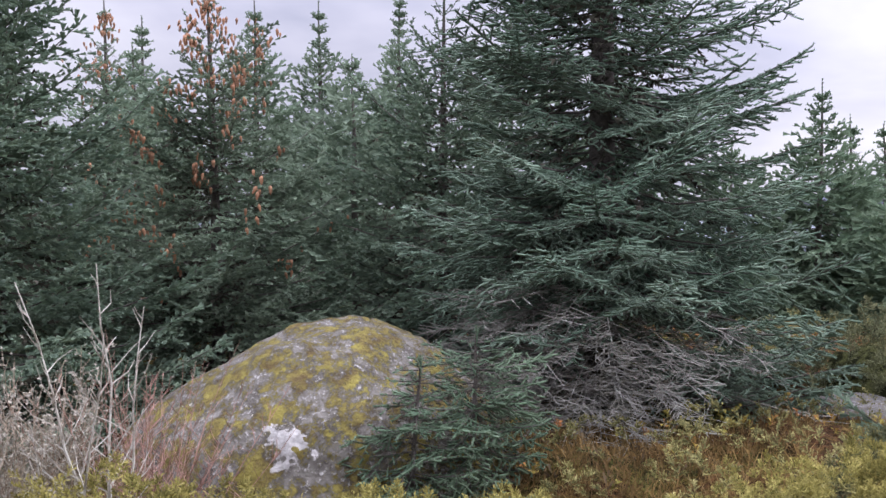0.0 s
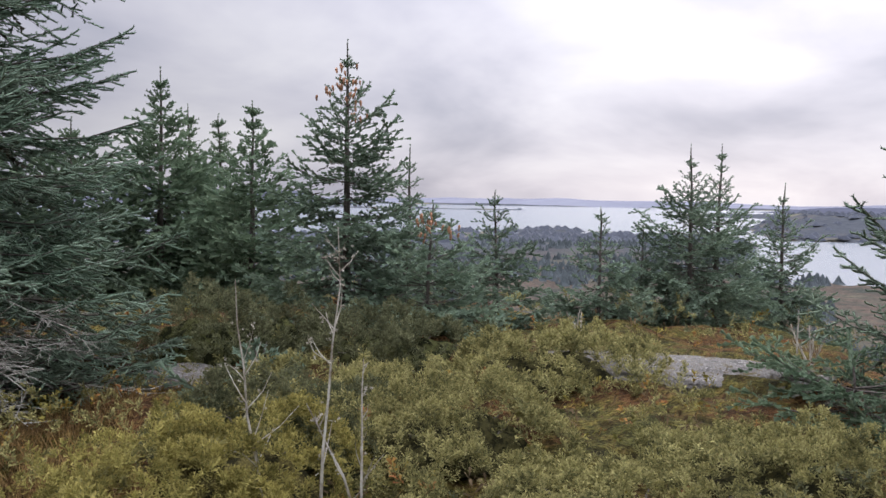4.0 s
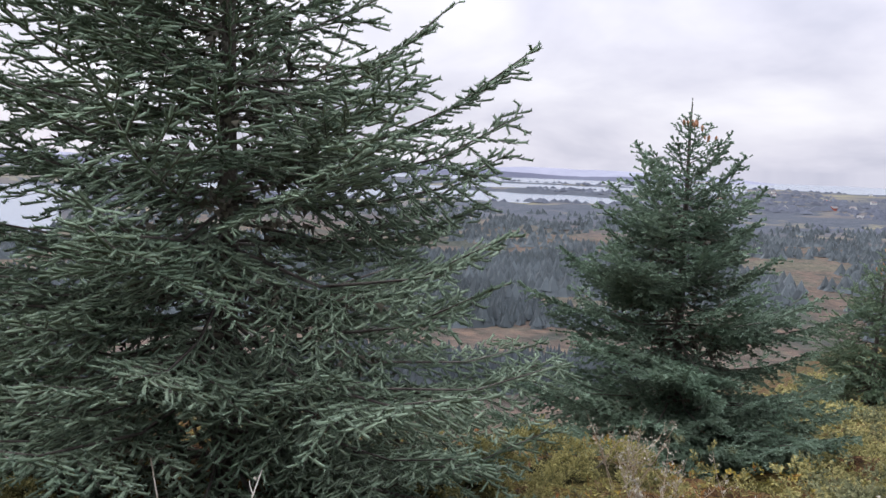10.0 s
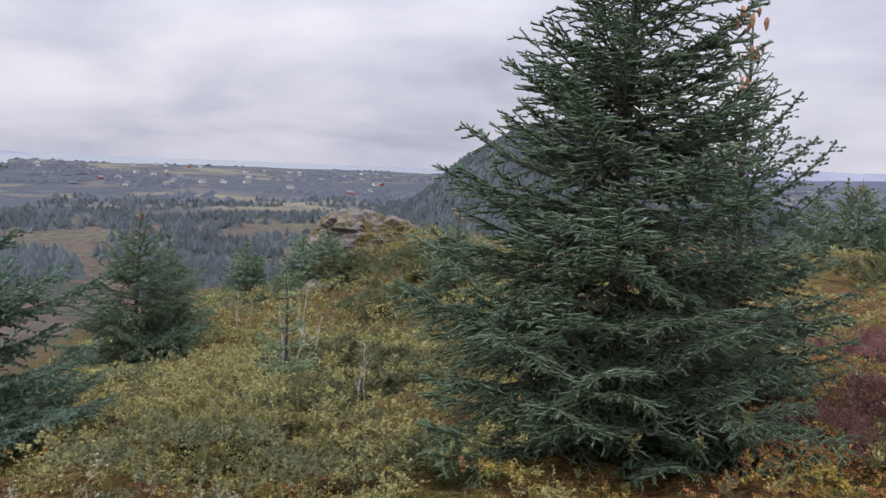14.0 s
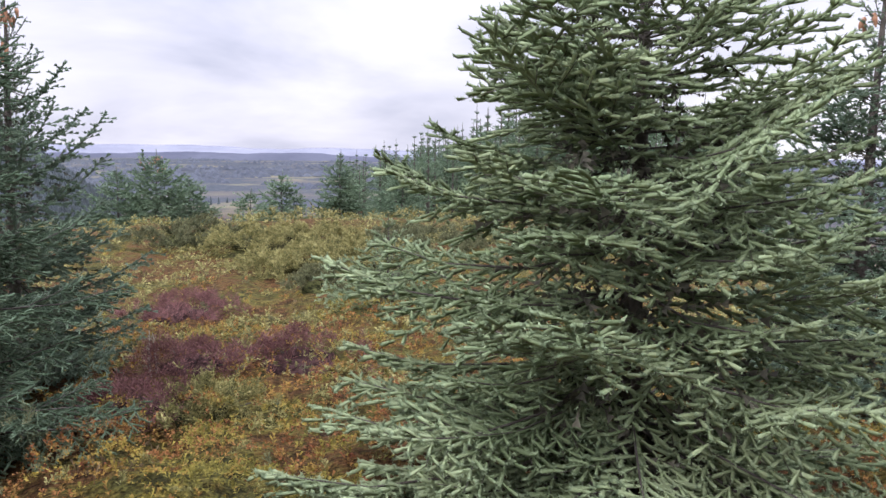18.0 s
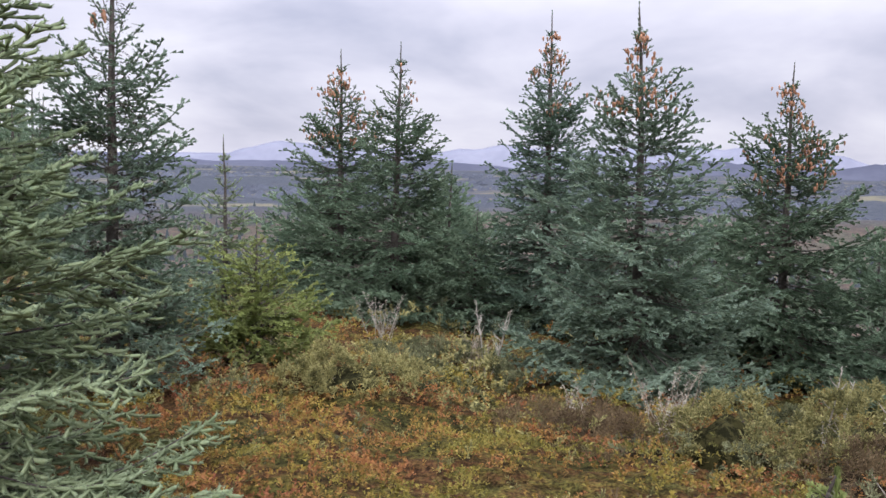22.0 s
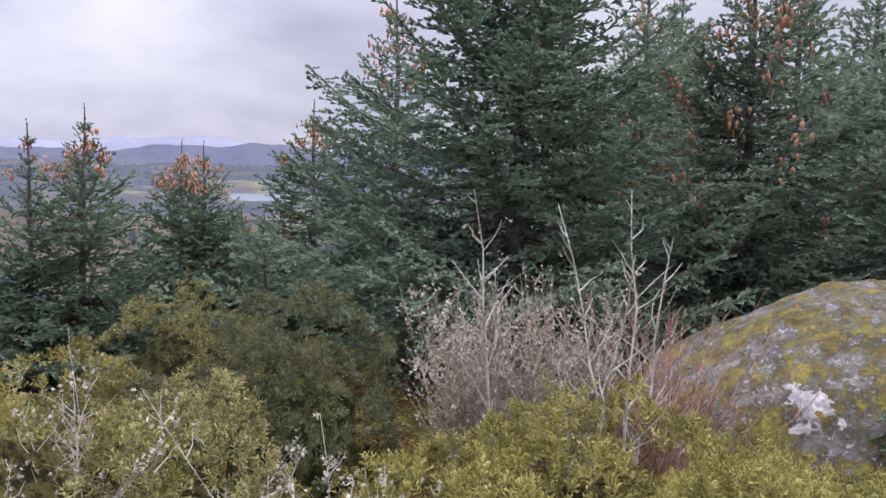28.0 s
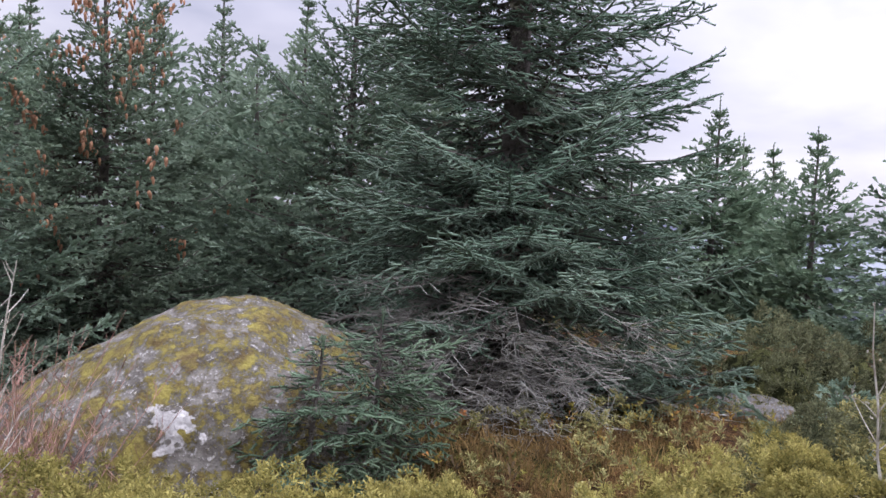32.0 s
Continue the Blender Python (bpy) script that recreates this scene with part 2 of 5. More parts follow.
M_HILL_HAZE = material("distant_hills_hazed", (0.078, 0.084, 0.112), (0.100, 0.107, 0.138), 1.0, 0.003, 0.02, spec=0.0)
M_ISLE_HAZE = material("distant_islands_hazed", (0.185, 0.195, 0.240), (0.225, 0.235, 0.280), 1.0, 0.003, 0.02, spec=0.0)
M_WALLW = material("white_boards", (0.50, 0.50, 0.49), (0.68, 0.67, 0.65), 0.6, 0.5, 6)
M_WALLR = material("red_boards", (0.25, 0.06, 0.04), (0.33, 0.10, 0.07), 0.7, 0.5, 6)
M_ROOF = material("roof_tiles", (0.10, 0.09, 0.09), (0.19, 0.17, 0.16), 0.8, 0.5, 6)
M_WINDOW = material("window_glass", (0.05, 0.06, 0.07), (0.08, 0.09, 0.10), 0.15, 1, 5, spec=0.5)


def stone_material(name, rock, rock2, moss, moss2, amount, patch=None, mscale=2.6):
    """Grey rock with moss and lichen blotches, thickest where it faces up, and one pale lichen patch."""
    m = bpy.data.materials.new(name)
    m.use_nodes = True
    n, l = m.node_tree.nodes, m.node_tree.links
    p = n["Principled BSDF"]
    p.inputs["Roughness"].default_value, p.inputs["Specular IOR Level"].default_value = 0.9, 0.2
    tc = n.new("ShaderNodeTexCoord")

    def noisy(scale, detail=6, rough=0.6):
        t = n.new("ShaderNodeTexNoise")
        t.inputs["Scale"].default_value, t.inputs["Detail"].default_value, t.inputs["Roughness"].default_value = scale, detail, rough
        l.new(tc.outputs["Object"], t.inputs["Vector"])
        return t.outputs["Fac"]

    def ramped(src, p0, c0, p1, c1):
        r = n.new("ShaderNodeValToRGB")
        r.color_ramp.elements[0].position, r.color_ramp.elements[0].color = p0, (*c0, 1)
        r.color_ramp.elements[1].position, r.color_ramp.elements[1].color = p1, (*c1, 1)
        l.new(src, r.inputs[0])
        return r.outputs[0]

    def blend(f, a, b):
        x = n.new("ShaderNodeMix")
        x.data_type = "RGBA"
        l.new(f, x.inputs["Factor"])
        l.new(a, x.inputs["A"])
        l.new(b, x.inputs["B"])
        return x.outputs["Result"]

    grain = noisy(45, 4)
    stone = ramped(noisy(9), 0.35, rock, 0.68, rock2)
    speck = ramped(grain, 0.56, (0, 0, 0), 0.66, (1, 1, 1))
    stone = blend(speck, stone, ramped(noisy(20), 0.3, rock2, 0.7, (0.46, 0.45, 0.42)))
    mosses = ramped(noisy(7.5, 9, 0.78), 0.40, moss, 0.60, moss2)
    where = ramped(noisy(mscale, 12, 0.80), 0.56 - amount, (0, 0, 0), 0.62 - amount, (1, 1, 1))
    colour = blend(where, stone, mosses)
    if patch:
        d = n.new("ShaderNodeVectorMath")
        d.operation = "DISTANCE"
        w = n.new("ShaderNodeTexNoise")
        w.inputs["Scale"].default_value, w.inputs["Detail"].default_value = 13.0, 8
        l.new(tc.outputs["Object"], w.inputs["Vector"])
        mad = n.new("ShaderNodeVectorMath")
        mad.operation = "MULTIPLY_ADD"
        l.new(w.outputs["Color"], mad.inputs[0])
        mad.inputs[1].default_value = (0.4, 0.4, 0.4)
        l.new(tc.outputs["Object"], mad.inputs[2])
        l.new(mad.outputs[0], d.inputs[0])
        d.inputs[1].default_value = tuple(c + 0.2 for c in patch)
        f = ramped(d.outputs["Value"], 0.105, (1, 1, 1), 0.122, (0, 0, 0))
        colour = blend(f, colour, ramped(noisy(30), 0.35, (0.36, 0.345, 0.32), 0.6, (0.54, 0.52, 0.49)))
    l.new(colour, p.inputs["Base Color"])
    bp = n.new("ShaderNodeBump")
    bp.inputs["Strength"].default_value, bp.inputs["Distance"].default_value = 0.75, 0.025
    relief = n.new("ShaderNodeMath")
    relief.operation = "MULTIPLY_ADD"
    l.new(where, relief.inputs[0])
    relief.inputs[1].default_value = 0.5
    l.new(grain, relief.inputs[2])
    l.new(relief.outputs[0], bp.inputs["Height"])
    l.new(bp.outputs[0], p.inputs["Normal"])
    return m


def ground_material():
    """Heath near the top; further off ochre moor, olive fields and dark woodland in uneven patches, the farthest greyed
    and blued for haze.
    """
    m = bpy.data.materials.new("hill_ground")
    m.use_nodes = True
    n, l = m.node_tree.nodes, m.node_tree.links
    p = n["Principled BSDF"]
    p.inputs["Roughness"].default_value, p.inputs["Specular IOR Level"].default_value = 0.95, 0.1
    tc = n.new("ShaderNodeTexCoord")

    def noisy(scale, detail=5, rough=0.6):
        t = n.new("ShaderNodeTexNoise")
        t.inputs["Scale"].default_value, t.inputs["Detail"].default_value, t.inputs["Roughness"].default_value = scale, detail, rough
        l.new(tc.outputs["Object"], t.inputs["Vector"])
        return t.outputs["Fac"]

    def ramped(src, *stops):
        r = n.new("ShaderNodeValToRGB")
        while len(r.color_ramp.elements) < len(stops):
            r.color_ramp.elements.new(0.5)
        for e, (at, c) in zip(r.color_ramp.elements, stops):
            e.position, e.color = at, (*c, 1)
        l.new(src, r.inputs[0])
        return r.outputs[0]

    def blend(f, a, b):
        x = n.new("ShaderNodeMix")
        x.data_type = "RGBA"
        l.new(f, x.inputs["Factor"])
        l.new(a, x.inputs["A"])
        l.new(b, x.inputs["B"])
        return x.outputs["Result"]

    def times(a, f):
        x = n.new("ShaderNodeMix")
        x.data_type, x.blend_type = "RGBA", "MULTIPLY"
        x.inputs["Factor"].default_value = 1.0
        l.new(a, x.inputs["A"])
        l.new(f, x.inputs["B"])
        return x.outputs["Result"]

    # patches of olive heath, yellow leaves and rust-red moss, broken up by clumps and single leaves with shade painted
    # dark between them
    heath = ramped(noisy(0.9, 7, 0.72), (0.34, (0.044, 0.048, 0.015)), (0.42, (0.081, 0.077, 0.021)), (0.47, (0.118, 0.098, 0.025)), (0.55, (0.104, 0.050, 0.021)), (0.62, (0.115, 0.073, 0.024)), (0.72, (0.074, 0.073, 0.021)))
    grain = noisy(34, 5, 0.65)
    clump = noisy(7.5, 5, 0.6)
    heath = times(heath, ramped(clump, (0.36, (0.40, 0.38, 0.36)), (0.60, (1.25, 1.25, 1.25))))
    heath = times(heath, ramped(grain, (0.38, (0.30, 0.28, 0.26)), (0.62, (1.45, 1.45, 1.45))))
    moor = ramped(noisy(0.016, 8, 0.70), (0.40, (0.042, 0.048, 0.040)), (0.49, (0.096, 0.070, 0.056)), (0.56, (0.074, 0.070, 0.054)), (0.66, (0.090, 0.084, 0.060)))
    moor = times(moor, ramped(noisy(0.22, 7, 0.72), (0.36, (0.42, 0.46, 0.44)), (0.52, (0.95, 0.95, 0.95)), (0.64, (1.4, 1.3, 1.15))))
    # grey-blue haze is painted into the colours of the far lowland
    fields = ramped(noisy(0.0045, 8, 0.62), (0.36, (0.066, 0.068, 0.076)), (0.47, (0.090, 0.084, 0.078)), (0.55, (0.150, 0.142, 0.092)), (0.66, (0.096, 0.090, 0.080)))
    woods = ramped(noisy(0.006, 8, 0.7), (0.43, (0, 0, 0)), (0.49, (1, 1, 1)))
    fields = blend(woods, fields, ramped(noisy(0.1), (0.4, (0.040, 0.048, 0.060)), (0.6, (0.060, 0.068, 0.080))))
    sep = n.new("ShaderNodeVectorMath")
    sep.operation = "LENGTH"
    l.new(tc.outputs["Object"], sep.inputs[0])

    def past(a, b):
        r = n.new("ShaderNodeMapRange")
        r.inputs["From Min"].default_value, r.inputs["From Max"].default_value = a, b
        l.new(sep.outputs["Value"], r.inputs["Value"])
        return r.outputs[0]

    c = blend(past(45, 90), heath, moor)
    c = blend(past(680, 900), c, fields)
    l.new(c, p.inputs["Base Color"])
    bp = n.new("ShaderNodeBump")
    bp.inputs["Strength"].default_value, bp.inputs["Distance"].default_value = 1.0, 0.05
    both = n.new("ShaderNodeMath")
    both.operation = "MULTIPLY_ADD"
    l.new(clump, both.inputs[0])
    both.inputs[1].default_value = 2.5
    l.new(grain, both.inputs[2])
    l.new(both.outputs[0], bp.inputs["Height"])
    l.new(bp.outputs[0], p.inputs["Normal"])
    return m


M_GROUND = ground_material()
M_ROCK = stone_material("boulder_rock", (0.088, 0.079, 0.066), (0.220, 0.205, 0.178), (0.095, 0.066, 0.028), (0.235, 0.200, 0.050), 0.088, patch=(-0.32, -0.84, 0.53), mscale=6.5)
M_SLAB = stone_material("slab_rock", (0.10, 0.095, 0.088), (0.25, 0.235, 0.215), (0.10, 0.075, 0.04), (0.17, 0.14, 0.06), 0.03, mscale=9.0)
M_CRAG = stone_material("crag_rock", (0.075, 0.066, 0.058), (0.19, 0.168, 0.146), (0.085, 0.055, 0.024), (0.125, 0.11, 0.036), 0.07, mscale=0.9)
M_WATER = bpy.data.materials.new("sea_water")
M_WATER.use_nodes = True
wp = M_WATER.node_tree.nodes["Principled BSDF"]
wp.inputs["Base Color"].default_value, wp.inputs["Roughness"].default_value = (0.10, 0.13, 0.16, 1), 0.25
wt = M_WATER.node_tree.nodes.new("ShaderNodeTexNoise")
wt.inputs["Scale"].default_value, wt.inputs["Detail"].default_value = 0.15, 4
wb = M_WATER.node_tree.nodes.new("ShaderNodeBump")
wb.inputs["Strength"].default_value = 0.12
M_WATER.node_tree.links.new(wt.outputs["Fac"], wb.inputs["Height"])
M_WATER.node_tree.links.new(wb.outputs[0], wp.inputs["Normal"])


# ---- mesh tools ----
def tri_mesh(name, v, f, mat, smooth=False, which=None):
    """A mesh from arrays of vertices and triangles."""
    me = bpy.data.meshes.new(name)
    v = np.ascontiguousarray(v, np.float32)
    f = np.ascontiguousarray(f, np.int32)
    me.vertices.add(len(v))
    me.vertices.foreach_set("co", v.ravel())
    me.loops.add(f.size)
    me.loops.foreach_set("vertex_index", f.ravel())
    me.polygons.add(len(f))
    me.polygons.foreach_set("loop_start", np.arange(0, f.size, 3, dtype=np.int32))
    me.polygons.foreach_set("use_smooth", np.full(len(f), smooth))
    for m in mat if isinstance(mat, tuple) else (mat,):
        me.materials.append(m)
    if which is not None:
        me.polygons.foreach_set("material_index", np.ascontiguousarray(which, np.int32))
    me.update(calc_edges=True)
    return me


def part_of(name, me, parent, label="", kind=""):
    ob = new(name, me)
    ob.parent = parent
    return tagged(ob, label=label, kind=kind)


def unit(v):
    return v / np.maximum(np.linalg.norm(v, axis=-1, keepdims=True), 1e-9)


def brushes(p, d, length, rad, n, k, rng):
    """Needled shoots: along each axis n rings of k pointed needles that lean forward. Returns vertices and triangles."""
    m = len(p)
    d = unit(d)
    ref = np.where(np.abs(d[:, 2:3]) > 0.9, np.array([[1.0, 0, 0]]), np.array([[0, 0, 1.0]]))
    u = unit(np.cross(d, ref))
    w = np.cross(d, u)
    i = np.arange(n)[None, :, None]
    j = np.arange(k)[None, None, :]
    phi = 2 * np.pi * j / k + i * 2.4 + rng.uniform(0, 6.28, (m, 1, 1)) + rng.uniform(-0.35, 0.35, (m, n, k))
    r = (rad[:, None, None] * (1.0 - 0.35 * (i / n)) * rng.uniform(0.75, 1.2, (m, n, k)))[..., None]
    L = length[:, None, None, None]
    ax = d[:, None, None, :]
    P = p[:, None, None, :]
    a0 = P + ax * L * (i / n)[..., None] + np.zeros((m, n, k, 1))
    a1 = P + ax * L * ((i + 1.05) / n)[..., None] + np.zeros((m, n, k, 1))
    tip = P + ax * (L * ((i + 0.75) / n)[..., None] + 0.75 * r) + r * (np.cos(phi)[..., None] * u[:, None, None, :] + np.sin(phi)[..., None] * w[:, None, None, :])
    v = np.stack([a0, a1, tip], 3).reshape(-1, 3)
    return v, np.arange(len(v)).reshape(-1, 3)


def shoots(p, d, length, rad, fins, teeth, rng, droop=0.0, body=0.0, fan=1.75):
    """Needled shoots: a bent stalk with rows of pointed needles that lean forward, to the sides and upwards, round a
    bushy club of the given share of the needles' reach. Returns vertices, triangles and 1 for the triangles of each shoot's tip."""
    m = len(p)
    d = unit(d)
    ref = np.where(np.abs(d[:, 2:3]) > 0.93, np.array([[1.0, 0, 0]]), np.array([[0, 0, 1.0]]))
    side = unit(np.cross(d, ref))
    over = np.cross(side, d)
    bend = (rng.normal(0, 0.08, (m, 1, 3)) - np.array([0, 0, 1.0]) * np.broadcast_to(droop, m)[:, None, None]) * length[:, None, None]

    def stalk(t):
        t = np.atleast_1d(np.asarray(t, float))
        return p[:, None] + d[:, None] * (length[:, None] * t)[..., None] + bend * (t * t)[None, :, None]

    phi = (np.linspace(-fan, fan, fins) if fins > 1 else np.zeros(1))[None, None] + rng.uniform(-0.3, 0.3, (m, teeth, fins)) + rng.uniform(-1, 1, (m, 1, 1)) * (0.4 if fins > 1 else 3.1)
    r = rad[:, None, None] * rng.uniform(0.75, 1.2, (m, teeth, fins))
    i, j = np.meshgrid(np.arange(teeth), np.arange(fins), indexing="ij")
    i, j = i.ravel(), j.ravel()
    if body:
        # each needle tuft springs from the stalk by a narrow base
        t0 = 0.18 + 0.60 * np.arange(teeth) / max(1, teeth - 1)
        a, b = stalk(t0), stalk(t0 + 0.17)
        tip = b[:, :, None] + d[:, None, None] * (r * 0.45)[..., None] + r[..., None] * (np.cos(phi)[..., None] * over[:, None, None] + np.sin(phi)[..., None] * side[:, None, None])
        g = 2 * np.pi * np.arange(3)[None] / 3 + rng.uniform(-0.5, 0.5, (m, 1)) + 0.5
        out = (np.cos(g)[..., None] * over[:, None] + np.sin(g)[..., None] * side[:, None]) * (rad * body)[:, None, None]
        v = np.concatenate([a, b, tip.reshape(m, -1, 3), stalk(0.04) + 0.55 * out, stalk(0.80) + out * rng.uniform(0.85, 1.15, (m, 3, 1)), stalk(1.0)], 1)
        k = 2 * teeth + teeth * fins
        c = np.arange(3)
        e = (c + 1) % 3
        f = np.concatenate([np.stack([i, teeth + i, 2 * teeth + i * fins + j], 1), np.stack([c, e, e + 3], 1) + k, np.stack([c, e + 3, c + 3], 1) + k, np.stack([c + 3, e + 3, 0 * c + 6], 1) + k])
        which = np.concatenate([(i == teeth - 1).astype(np.int32), [0, 0, 0, 0, 0, 0, 1, 1, 1]])
    else:
        st = stalk(np.arange(teeth + 1) / teeth)
        mid = (st[:, :-1] * 0.45 + st[:, 1:] * 0.55)[:, :, None]
        tip = mid + d[:, None, None] * (r * 0.55 + length[:, None, None] * 0.3 / teeth)[..., None] + r[..., None] * (np.cos(phi)[..., None] * over[:, None, None] + np.sin(phi)[..., None] * side[:, None, None])
        v = np.concatenate([st, tip.reshape(m, -1, 3)], 1)
        f = np.stack([i, i + 1, teeth + 1 + i * fins + j], 1)
        which = (i == teeth - 1).astype(np.int32)
    f = (f[None] + (np.arange(m) * v.shape[1])[:, None, None]).reshape(-1, 3)
    return v.reshape(-1, 3), f, np.tile(which, m)


def tubes(p0, p1, r0, r1, sides=3):
    """Tapered rods from p0 to p1."""
    m = len(p0)
    d = unit(p1 - p0)
    ref = np.where(np.abs(d[:, 2:3]) > 0.9, np.array([[1.0, 0, 0]]), np.array([[0, 0, 1.0]]))
    u = unit(np.cross(d, ref))
    w = np.cross(d, u)
    a = 2 * np.pi * np.arange(sides) / sides
    ring = np.cos(a)[None, :, None] * u[:, None, :] + np.sin(a)[None, :, None] * w[:, None, :]
    v = np.concatenate([p0[:, None] + ring * r0[:, None, None], p1[:, None] + ring * r1[:, None, None]], 1)
    base = (np.arange(m) * 2 * sides)[:, None, None]
    s = np.arange(sides)
    t = (s + 1) % sides
    f = np.concatenate([np.stack([s, t, t + sides], 1), np.stack([s, t + sides, s + sides], 1)])[None] + base
    return v.reshape(-1, 3), f.reshape(-1, 3)


def rod(points, radii, sides=4):
    """One bent, tapering rod through the points."""
    n = len(points)
    d = unit(np.gradient(points, axis=0))
    ref = np.array([1.0, 0, 0]) if abs(d[0, 2]) > 0.8 else np.array([0, 0, 1.0])
    u = unit(np.cross(d, ref))
    w = np.cross(d, u)
    a = 2 * np.pi * np.arange(sides) / sides
    v = points[:, None] + radii[:, None, None] * (np.cos(a)[None, :, None] * u[:, None] + np.sin(a)[None, :, None] * w[:, None])
    i, j = np.meshgrid(np.arange(n - 1), np.arange(sides), indexing="ij")
    b, c = (i * sides + j).ravel(), (i * sides + (j + 1) % sides).ravel()
    return v.reshape(-1, 3), np.concatenate([np.stack([b, c, c + sides], 1), np.stack([b, c + sides, b + sides], 1)])


def joined(*pairs):
    vs, fs, n = [], [], 0
    for v, f in pairs:
        vs.append(v)
        fs.append(f + n)
        n += len(v)
    return np.concatenate(vs), np.concatenate(fs)


def value_noise(x, y, seed=0):
    """Smooth lattice noise, 0 to 1."""
    xi, yi = np.floor(x).astype(np.int64), np.floor(y).astype(np.int64)
    fx, fy = x - xi, y - yi
    fx, fy = fx * fx * (3 - 2 * fx), fy * fy * (3 - 2 * fy)

    def h(a, b):
        q = (a * 374761393 + b * 668265263 + seed * 974711) & 0xFFFFFFFF
        q = ((q ^ (q >> 13)) * 1274126177) & 0xFFFFFFFF
        return ((q ^ (q >> 16)) & 0xFFFF) / 65535.0

    return (h(xi, yi) * (1 - fx) + h(xi + 1, yi) * fx) * (1 - fy) + (h(xi, yi + 1) * (1 - fx) + h(xi + 1, yi + 1) * fx) * fy


def fbm(x, y, octaves=4, seed=0):
    s, a = 0.0, 0.5
    for o in range(octaves):
        s = s + a * value_noise(x * 2 ** o, y * 2 ** o, seed + o)
        a *= 0.5
    return s


# ---- the lie of the land: heights by bearing (every 30 degrees) and distance ----
RADII = np.array([0, 3, 6, 10, 16, 30, 45.0])
RISE = np.array([
    [0, 0.00, 0.00, 0.05, 0.00, -0.5, -1.5],
    [0, 0.05, 0.15, 0.15, -0.3, -2.0, -6.0],
    [0, 0.05, 0.18, 0.15, -0.7, -5.0, -12.],
    [0, -.10, -.35, -1.2, -3.0, -9.0, -18.],
    [0, -.10, -.50, -1.8, -4.2, -11., -20.],
    [0, -.15, -.80, -1.5, -2.7, -3.6, -6.5],
    [0, -.15, -.40, -.75, -.90, -.75, -4.0],
    [0, -.15, -.35, -.55, -.70, -.40, -3.0],
    [0, -.15, -.40, -.70, -.80, -3.0, -7.0],
    [0, -.15, -.60, -1.1, -1.5, -5.0, -10.],
    [0, -.10, -.60, -1.0, -1.6, -6.0, -12.],
    [0, 0.00, -.10, -.15, -.50, -1.5, -4.0]])
SEA = -60.0


def smooth(a, b, x):
    t = np.clip((x - a) / (b - a), 0, 1)
    return t * t * (3 - 2 * t)


def swell(az, r, a0, a1, r0, r1, ea, er):
    """1 inside a sector of bearings and distances, easing off over ea degrees and er metres."""
    return smooth(a0 - ea, a0 + ea, az) * (1 - smooth(a1 - ea, a1 + ea, az)) * smooth(r0 - er, r0 + er, r) * (1 - smooth(r1 - er, r1 + er, r))


